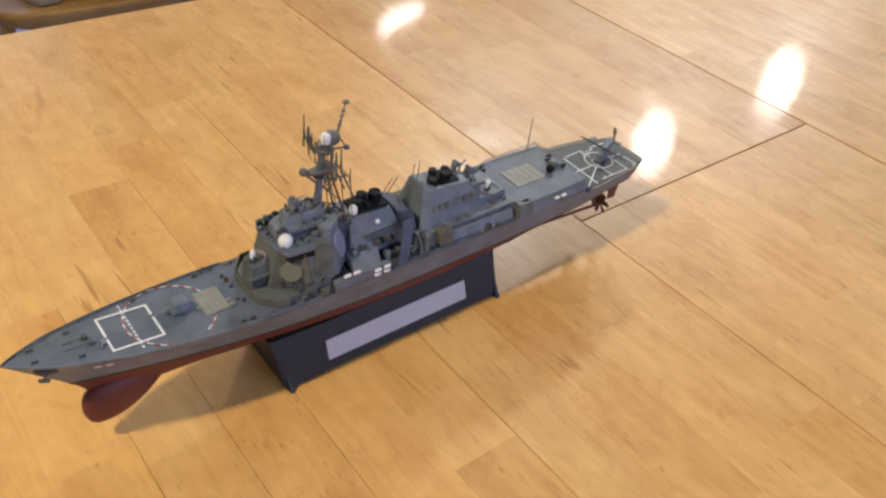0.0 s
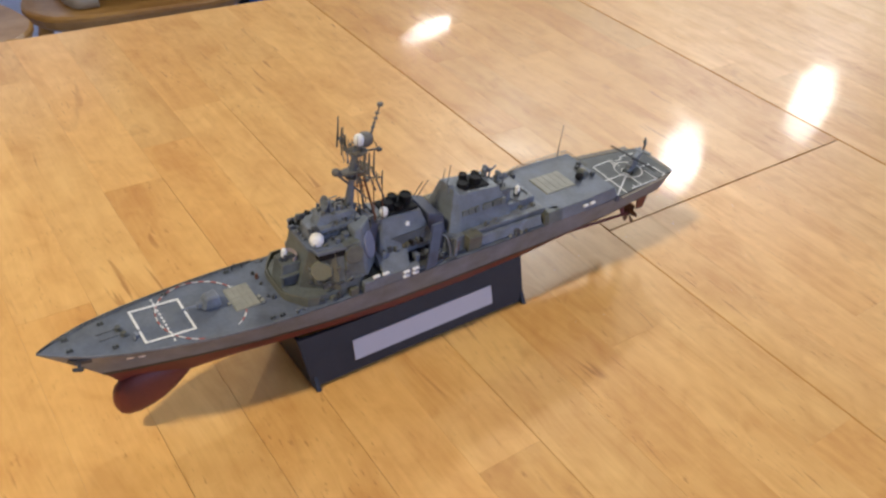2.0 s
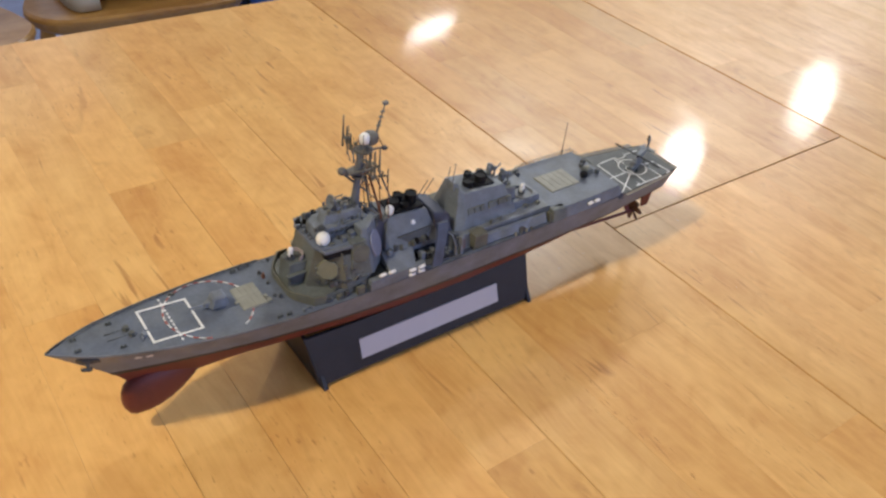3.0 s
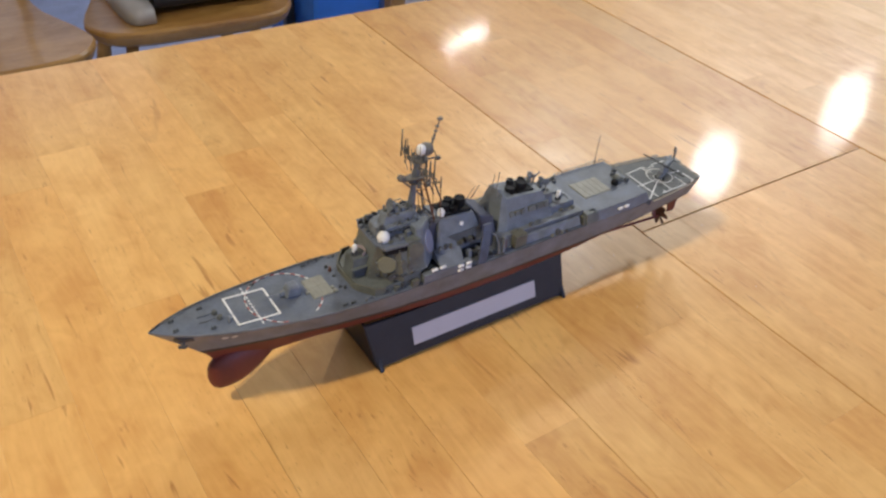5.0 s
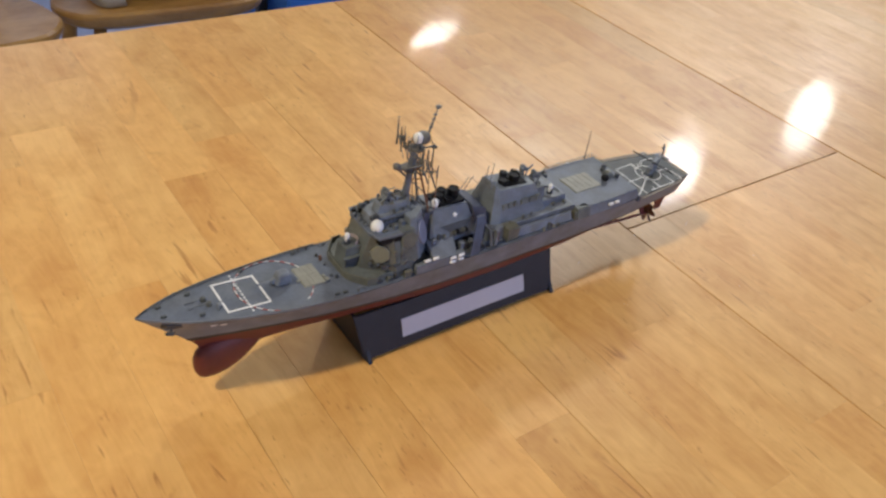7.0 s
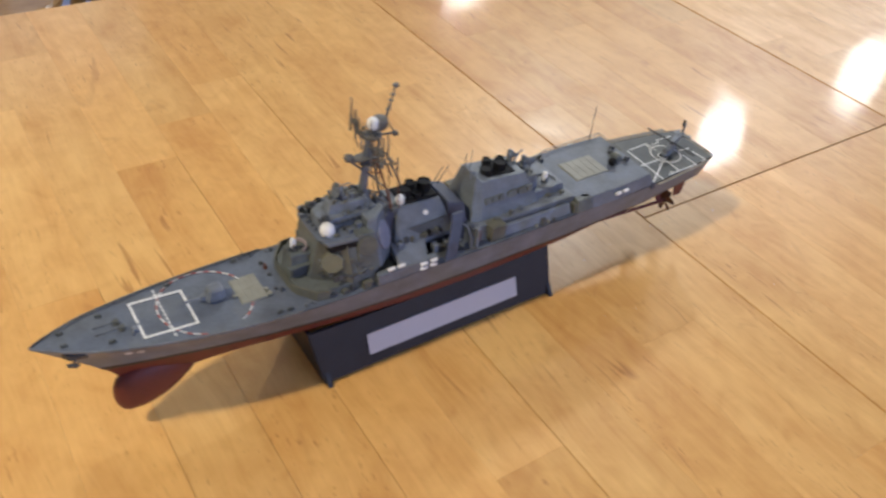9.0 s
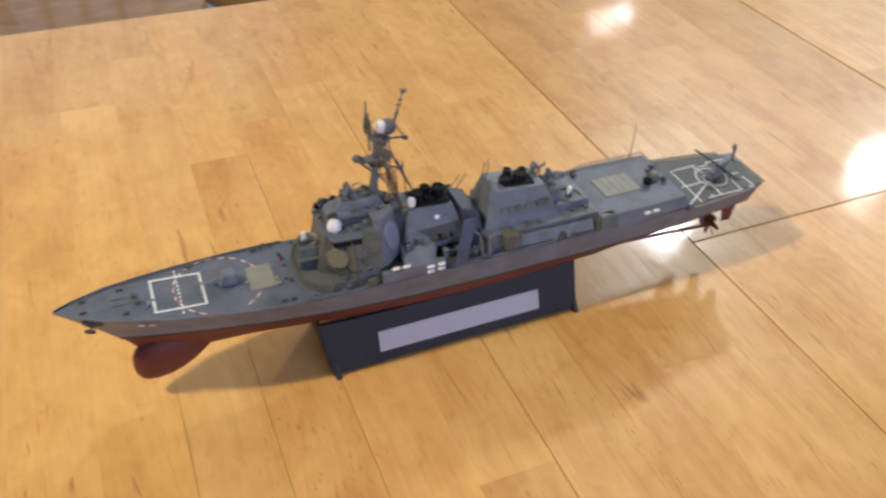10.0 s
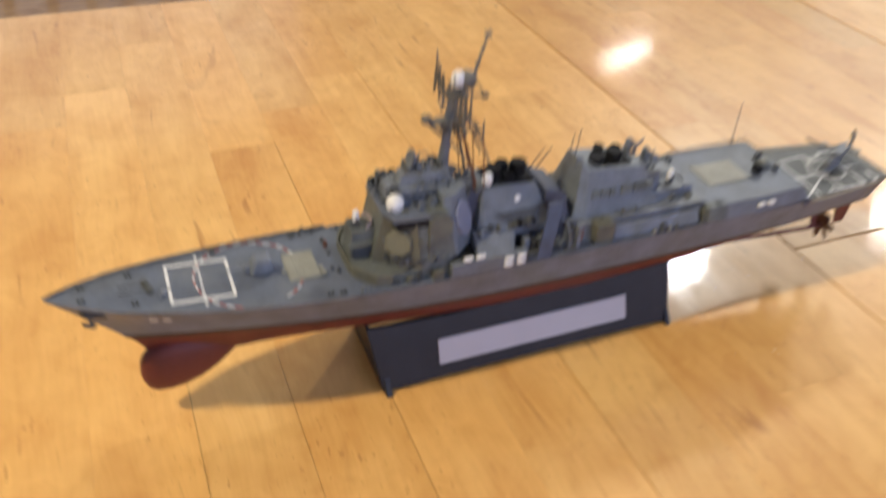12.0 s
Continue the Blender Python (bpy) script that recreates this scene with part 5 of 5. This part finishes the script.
# ---- propellers, shafts and rudders ----
for s in (-1, 1):
    y = s * 0.0140
    sp("shaft", rod((0.118, y, 0.0388), (0.1905, y, 0.0340), 0.0011), RED)
    hub = sp("propeller", turned([(0.0010, 0), (0.0017, 0.0012), (0.0017, 0.0036), (0.0008, 0.0058), (0, 0.0062)], (0.1895, y, 0.0340), 12, "X"), BRASS, "brown bronze five-bladed propeller")
    for k in range(5):
        a = radians(72 * k + 10)
        rings = []
        for r, w in ((0.0012, 0.0022), (0.0030, 0.0034), (0.0050, 0.0042), (0.0068, 0.0036), (0.0079, 0.0016)):
            ca, sa = math.cos(a), math.sin(a)
            tx, ty, tz = 0.45, -sa * 0.89, ca * 0.89
            o = (0.1918, y + r * ca, 0.0340 + r * sa)
            rings.append([(o[0] + tx * w + 0.0002, o[1] + ty * w, o[2] + tz * w), (o[0] + 0.0004, o[1], o[2]), (o[0] - tx * w, o[1] - ty * w, o[2] - tz * w), (o[0] - 0.0003, o[1], o[2])])
        sp("blade", loft(rings), BRASS, parent=hub)
    sp("shaft_strut", block([(0.1840, y - 0.0004), (0.1875, y - 0.0004), (0.1875, y + 0.0004), (0.1840, y + 0.0004)], [(0.1820, y * 0.8 - 0.0004), (0.1865, y * 0.8 - 0.0004), (0.1865, y * 0.8 + 0.0004), (0.1820, y * 0.8 + 0.0004)], 0.0335, 0.0445), RED)
    sp("rudder", block([(0.2060, s * 0.0092 - 0.0004), (0.2135, s * 0.0092 - 0.0004), (0.2135, s * 0.0092 + 0.0004), (0.2060, s * 0.0092 + 0.0004)], [(0.2035, s * 0.0092 - 0.0012), (0.2160, s * 0.0092 - 0.0008), (0.2160, s * 0.0092 + 0.0008), (0.2035, s * 0.0092 + 0.0012)], 0.0295, 0.0470, 0.0003), RED, "red rudder blade")
sp("skeg", block([(0.060, -0.0006), (0.130, -0.0006), (0.130, 0.0006), (0.060, 0.0006)], [(0.050, -0.0012), (0.165, -0.0012), (0.165, 0.0012), (0.050, 0.0012)], 0.0290, 0.0380), RED)

# ---- helicopter ----
heli = thing("model_helicopter", (0.1978, -0.0038, T + 0.0664), "small grey model helicopter standing on the flight deck", "model helicopter", rz=21)
heli.scale = (0.95, 0.95, 0.95)


def hp(name, bm, mat, label="", parent=None, smooth=False):
    return part(name, bm, mat, parent or heli, label, smooth)


body = []
for x, zc, h, w in ((-0.0090, 0.0042, 0.0006, 0.0006), (-0.0080, 0.0042, 0.0020, 0.0022), (-0.0055, 0.0046, 0.0030, 0.0031), (0.0, 0.0050, 0.0034, 0.0034), (0.0050, 0.0052, 0.0032, 0.0032), (0.0085, 0.0058, 0.0022, 0.0022), (0.0120, 0.0064, 0.0014, 0.0013), (0.0215, 0.0072, 0.0009, 0.0008)):
    body.append([(x, w * math.cos(a), zc + h * math.sin(a)) for a in (2 * math.pi * i / 14 for i in range(14))])
hp("fuselage", loft(body), HULLGREY, smooth=True)
hp("engine_housing", block(mirror_poly([(-0.0040, 0.0020), (0.0060, 0.0020)]), mirror_poly([(-0.0020, 0.0013), (0.0050, 0.0013)]), 0.0078, 0.0098, 0.0004), GREY)
hp("tail_fin", loft([[(0.0188, -0.0005, 0.0070), (0.0228, -0.0005, 0.0070), (0.0228, 0.0005, 0.0070), (0.0188, 0.0005, 0.0070)], [(0.0214, -0.0004, 0.0165), (0.0244, -0.0004, 0.0165), (0.0244, 0.0004, 0.0165), (0.0214, 0.0004, 0.0165)]]), GREY)
hp("tailplane", box(0.0198, 0.0238, -0.0066, 0.0066, 0.0072, 0.0080, 0.0002), GREY)
hp("tail_rotor", rods([((0.0228, 0.0010, 0.0140), (0.0220, 0.0010, 0.0198)), ((0.0196, 0.0010, 0.0172), (0.0256, 0.0010, 0.0166))], 0.0006), DARK)
mastr = hp("rotor_head", turned([(0.0010, 0.0096), (0.0012, 0.0112), (0.0005, 0.0118), (0, 0.0118)], (0.0005, 0, 0), 10), DARK)
for a, droop, L, tone in ((76, 0.0002, 0.0222, SOOT), (6, -0.0008, 0.0190, GREY), (-104, 0.0004, 0.0215, SOOT), (-7, -0.0006, 0.0180, GREY)):
    c, s = math.cos(radians(a)), math.sin(radians(a))
    r0 = [(0.0005 + 0.0010 * c - 0.0009 * s, 0.0010 * s + 0.0009 * c, 0.0112), (0.0005 + 0.0010 * c + 0.0009 * s, 0.0010 * s - 0.0009 * c, 0.0112)]
    r1 = [(0.0005 + L * c - 0.0009 * s, L * s + 0.0009 * c, 0.0112 - droop), (0.0005 + L * c + 0.0009 * s, L * s - 0.0009 * c, 0.0112 - droop)]
    hp("rotor_blade", loft([[*r0, *((x, y, z + 0.0003) for x, y, z in r0[::-1])], [*r1, *((x, y, z + 0.0003) for x, y, z in r1[::-1])]]), tone, parent=mastr)
for x, y in ((-0.0045, 0.0036), (-0.0045, -0.0036), (0.0130, 0.0)):
    wl = hp("landing_wheel", turned([(0.0004, -0.0005), (0.0011, -0.0004), (0.0011, 0.0004), (0.0004, 0.0005)], (x, y, 0.0011), 10, "Y"), SOOT)
    hp("wheel_strut", rod((x, y, 0.0011), (x + 0.0008, y * 0.5, 0.0040), 0.0004), GREY)
hp("windscreen", block(mirror_poly([(-0.0084, 0.0012), (-0.0060, 0.0026)]), mirror_poly([(-0.0068, 0.0010), (-0.0052, 0.0020)]), 0.0056, 0.0076), DARK)

# ---- chairs and things beyond the table ----


def seat_mesh(w, d, z, thick):
    """A flat plank seat with a straight front, rounded front corners and a waist before the back."""
    half = [(-1.0, 0.48), (-0.97, 0.68), (-0.93, 0.80), (-0.87, 0.875), (-0.79, 0.935), (-0.70, 0.98), (-0.60, 1.0), (-0.49, 0.985), (-0.30, 0.935), (-0.14, 0.875), (0.0, 0.825), (0.18, 0.765), (0.38, 0.735), (0.60, 0.72), (0.80, 0.65), (0.93, 0.53), (1.0, 0.34)]
    plan = [(w / 2 * a, d / 2 * b) for b, a in half] + [(-w / 2 * a, d / 2 * b) for b, a in half[::-1]]
    rings = []
    for zz, inset in ((z - thick, 0.016), (z - thick * 0.75, 0.006), (z - 0.010, 0.0), (z - 0.004, 0.001), (z, 0.005), (z - 0.001, 0.03), (z - 0.003, 0.08)):
        rings.append([(x * (1 - inset / (w / 2)), y * (1 - inset / (d / 2)), zz) for x, y in plan])
    return loft(rings)


def chair(at, rz, label):
    c = thing("dining_chair", (at[0], at[1], 0), label, "chair", "chairs along the far side of the table", rz)
    part("seat", seat_mesh(0.445, 0.43, 0.455, 0.036), CHAIRWOOD, c)
    for sx in (-1, 1):
        for sy in (-1, 1):
            prof = [(0.013, 0), (0.016, 0.10), (0.012, 0.15), (0.019, 0.22), (0.014, 0.36), (0.012, 0.43)]
            bm = turned(prof, (0, 0, 0), 14)
            for v in bm.verts:
                v.co.x += sx * (0.19 - 0.06 * v.co.z / 0.43)
                v.co.y += sy * (0.185 - 0.06 * v.co.z / 0.43)
            part("leg", bm, CHAIRWOOD, c, smooth=True)
    part("stretcher", rod((-0.165, 0.16, 0.2), (-0.165, -0.16, 0.2), 0.009, n=10), CHAIRWOOD, c)
    part("stretcher", rod((0.165, 0.16, 0.2), (0.165, -0.16, 0.2), 0.009, n=10), CHAIRWOOD, c)
    part("stretcher", rod((-0.165, 0, 0.2), (0.165, 0, 0.2), 0.009, n=10), CHAIRWOOD, c)
    for i in range(5):
        x = -0.15 + 0.075 * i
        part("spindle", rod((x, 0.175, 0.44), (x * 1.15, 0.25, 0.90), 0.010, 0.008, 10), CHAIRWOOD, c, smooth=True)
    part("top_rail", loft([[(x, y, 0.88), (x, y + 0.022, 0.88), (x, y + 0.028, 0.99), (x, y + 0.008, 0.99)] for x, y in ((-0.21, 0.235), (-0.1, 0.255), (0, 0.26), (0.1, 0.255), (0.21, 0.235))]), CHAIRWOOD, c)
    return c


chair((-0.197, 1.410), 2, "varnished birch dining chair with an empty plank seat")
chair((0.254, 1.472), -3, "varnished birch dining chair holding a black case")
case = thing("black_case", (0.305, 1.52, 0.456), "black plastic equipment case with a silver foot on a chair seat", "case")
part("body", box(-0.14, 0.135, -0.185, 0.12, 0.012, 0.24, 0.014), BLACK, case)
part("foot", loft([[(x, y, 0.0), (x + w, y, 0.0), (x + w * 0.95, y, h), (x + w * 0.25, y, h)] for x, y, w, h in ((-0.180, -0.221, 0.030, 0.016), (-0.188, -0.218, 0.042, 0.026), (-0.196, -0.207, 0.051, 0.031), (-0.203, -0.185, 0.056, 0.035), (-0.206, -0.12, 0.058, 0.040), (-0.206, 0.06, 0.060, 0.044))]), SILVER, case, "beige curved foot", smooth=True)
part("latch", box(0.085, 0.115, -0.192, -0.184, 0.03, 0.06, 0.003), SILVER, case)
for x in (0.56, 0.86):
    tub = thing("storage_tub", (x + 0.085, 1.52, 0), "tall bright blue plastic storage tub standing on the floor", "storage tub", "storage tubs")
    w = 0.085 if x < 0.6 else 0.06
    part("tub_body", block([(-w, -0.13), (w, -0.13), (w, 0.13), (-w, 0.13)], [(-w - 0.01, -0.15), (w + 0.01, -0.15), (w + 0.01, 0.15), (-w - 0.01, 0.15)], 0, 0.58, 0.008), BLUE, tub)
    part("rim", box(-w - 0.012, w + 0.012, -0.162, 0.162, 0.575, 0.60, 0.004), BLUE, tub)
post = thing("dark_post", (0.540, 1.50, 0), "thin black metal post standing on the floor", "post")
part("shaft", box(-0.012, 0.012, -0.012, 0.012, 0.0, 0.9, 0.003), BLACK, post)
part("base", box(-0.03, 0.03, -0.03, 0.03, 0.0, 0.01, 0.002), BLACK, post)

# plain posts added in place of mostly hidden wooden chair parts
for x, lab in ((0.765, "plain birch post in place of a chair part beyond the table"), (0.920, "plain birch post in place of a chair part beyond the table")):
    up = thing("wooden_post", (x, 1.36, 0), lab, "upright", "uprights of the shelf stand")
    part("shaft", box(-0.022, 0.022, -0.016, 0.016, 0.008, 0.85, 0.004), CHAIRWOOD, up)
    part("foot_plate", box(-0.03, 0.03, -0.03, 0.03, 0.0, 0.009, 0.002), CHAIRWOOD, up)
carton = thing("white_box", (0.853, 1.44, 0), "plain white cardboard box standing on the floor", "box")
part("carton", box(-0.060, 0.028, -0.05, 0.05, 0.0, 0.55, 0.004), TRIM, carton)
part("lid", box(-0.063, 0.031, -0.053, 0.053, 0.545, 0.575, 0.003), TRIM, carton)

# ---- white specks for dust glints on the table ----
speck_rnd = random.Random(8)
# solid white specks imitate sparkling glints of dust on the varnish
bm = bmesh.new()
SPOTS = [(0.205, -0.003), (0.212, -0.006), (0.262, -0.012), (0.258, -0.022), (0.283, -0.072), (0.132, -0.010), (0.160, -0.006), (0.300, -0.110)]
for x, y in SPOTS + [(speck_rnd.uniform(0.10, 0.46), speck_rnd.uniform(-0.12, 0.10)) for k in range(16)]:
    w, a = speck_rnd.uniform(0.00018, 0.0004), speck_rnd.uniform(0, 3.1)
    ring = [(x + w * k * math.cos(a + b) * (1 + 0.4 * (i % 2)), y + w * k * math.sin(a + b), T + z) for k, z in ((1.0, 0.00004), (0.6, w * 0.7)) for i, b in enumerate((0, 1.2, 2.5, 3.6, 5.0))]
    add_loft(bm, [ring[:5], ring[5:]])
tagged(part("crumbs", bm, WHITE), "scattered white specks standing in for dust glints on the table top", "crumbs", kind="stuff")

# ---- dining table ----
TX0, TX1, TY0, TY1, YM = -0.60, 1.32, -0.5355, 0.5450, 0.0065
S1, S2 = 0.2050, 0.5265
table = thing("dining_table", (0.366, 0.0065, 0), "glossy varnished birch butcher-block dining table with an extension leaf", "table")
OX, OY = -0.366, -0.0065


def tbox(name, x0, x1, y0, y1, z0, z1, mat, bevel=0.0, parent=None):
    return part(name, box(x0 + OX, x1 + OX, y0 + OY, y1 + OY, z0, z1, bevel), mat, parent or table)


tbox("under_board", TX0 + 0.01, TX1 - 0.01, TY0 + 0.01, TY1 - 0.01, T - 0.030, T - 0.0045, UNDERWOOD)
for y in (TY0 + 0.10, TY1 - 0.12):
    tbox("apron", TX0 + 0.12, TX1 - 0.12, y, y + 0.022, T - 0.13, T - 0.030, CHAIRWOOD, 0.002)
for x in (TX0 + 0.14, TX1 - 0.20):
    for y in (TY0 + 0.11, TY1 - 0.17):
        part("leg", turned([(0.022, 0), (0.03, 0.06), (0.02, 0.12), (0.036, 0.35), (0.028, 0.55), (0.038, 0.58), (0.038, T - 0.03)], (x + OX + 0.03, y + OY + 0.03, 0), 18), CHAIRWOOD, table, smooth=True)
PITCH = 0.0470
JOINTS = [TX0] + [S1 - PITCH * k for k in range(16, 0, -1)] + [S1]
# stave ends, by the stave's first joint counted from the leaf
ENDS = {9: [0.363, 0.118, -0.30], 8: [0.451, 0.02, -0.36], 11: [0.047, -0.42], 5: [-0.129, 0.34], 2: [-0.093, 0.26], 10: [0.31, -0.19], 7: [0.24, -0.30], 6: [0.29, -0.21], 4: [0.17, -0.31], 3: [0.40, -0.24], 1: [0.20, -0.22], 12: [0.22, -0.20]}
# tone of the staves between their ends, from the near end on
TONES = {8: [1.0, 0.98, 1.02, 0.97], 9: [1.05, 1.02, 1.06, 0.98], 7: [0.88, 0.97, 1.03], 5: [0.90, 1.04, 0.98], 2: [1.05, 0.96, 1.0], 11: [1.06, 0.97], 10: [1.0, 0.97, 0.95], 6: [1.04, 1.01, 0.96], 4: [1.03, 0.98, 1.0], 3: [1.02, 0.98, 1.0], 1: [1.0, 1.02, 0.99], 12: [0.99, 1.03, 1.0]}
rnd = random.Random(11)


def plank(x0, x1, y0, y1, mat, gap, tone, warmth):
    z0, z1, e = T - 0.004, T + rnd.uniform(-0.00003, 0.00003), 0.00006
    x0, x1, y0, y1 = x0 + 0.00002 + OX, x1 - gap + OX, y0 + 0.00003 + OY, y1 - 0.00003 + OY
    cx, cy = (x0 + x1) / 2, (y0 + y1) / 2
    hx, hy = (x1 - x0) / 2, (y1 - y0) / 2
    bm = loft([[(-hx, -hy, z0), (hx, -hy, z0), (hx, hy, z0), (-hx, hy, z0)], [(-hx, -hy, z1 - e), (hx, -hy, z1 - e), (hx, hy, z1 - e), (-hx, hy, z1 - e)],
               [(-hx + e, -hy + e, z1), (hx - e, -hy + e, z1), (hx - e, hy - e, z1), (-hx + e, hy - e, z1)]])
    ob = part("plank", bm, mat, table)
    ob.location = (cx, cy, 0)
    warm = warmth + rnd.uniform(-0.015, 0.040)
    ob.color = (tone * (1 + 0.4 * warm), tone * (1 - 0.6 * warm), tone * (1 - 2.0 * warm), 1)


def lay(joints, ya, yb, ends, tones, mat=WOOD, shade=1.0, spread=0.06, warmth=0.0):
    """Staves between joints, cut at their ends; the last pieces of the joint lines are open by a hair."""
    for i, (a, b) in enumerate(zip(joints, joints[1:])):
        key = len(joints) - 1 - i
        cuts = sorted(c for c in ends.get(key, ()) if ya + 0.05 < c < yb - 0.05)
        if not cuts:
            y = ya + rnd.uniform(0.15, 0.40)
            while y < yb - 0.12:
                cuts.append(y)
                y += rnd.uniform(0.34, 0.60)
        ys = [ya, *cuts, yb]
        known = tones.get(key, ())
        for j, (c, d) in enumerate(zip(ys, ys[1:])):
            tone = known[j] if j < len(known) else rnd.uniform(1.0 - spread, 1.0 + spread)
            gap = {5: 0.00055, 7: 0.00034, 8: 0.00020, 9: 0.00022}.get(key, 0.00003) if joints is JOINTS and c < 0.0 else 0.00003
            plank(a, b, c, d, mat, gap, tone * shade, warmth)


lay(JOINTS, TY0, TY1, ENDS, TONES)
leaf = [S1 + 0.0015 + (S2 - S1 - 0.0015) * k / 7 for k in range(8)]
# far leaf panel: board colour darkened and warmed against an over-bright table reflection
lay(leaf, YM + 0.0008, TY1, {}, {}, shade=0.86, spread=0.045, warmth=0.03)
near = [S1 + 0.0011 + (S2 - S1 - 0.0011) * k / 7 for k in range(8)]
lay(near, TY0, YM - 0.0008, {}, {}, spread=0.06)
right = [S2 + 0.0022 + (TX1 - S2 - 0.0022) * k / 17 for k in range(18)]
# right panel lowered slightly in colour for the same bright reflection
lay(right, TY0, TY1, {}, {}, shade=0.97, spread=0.06)
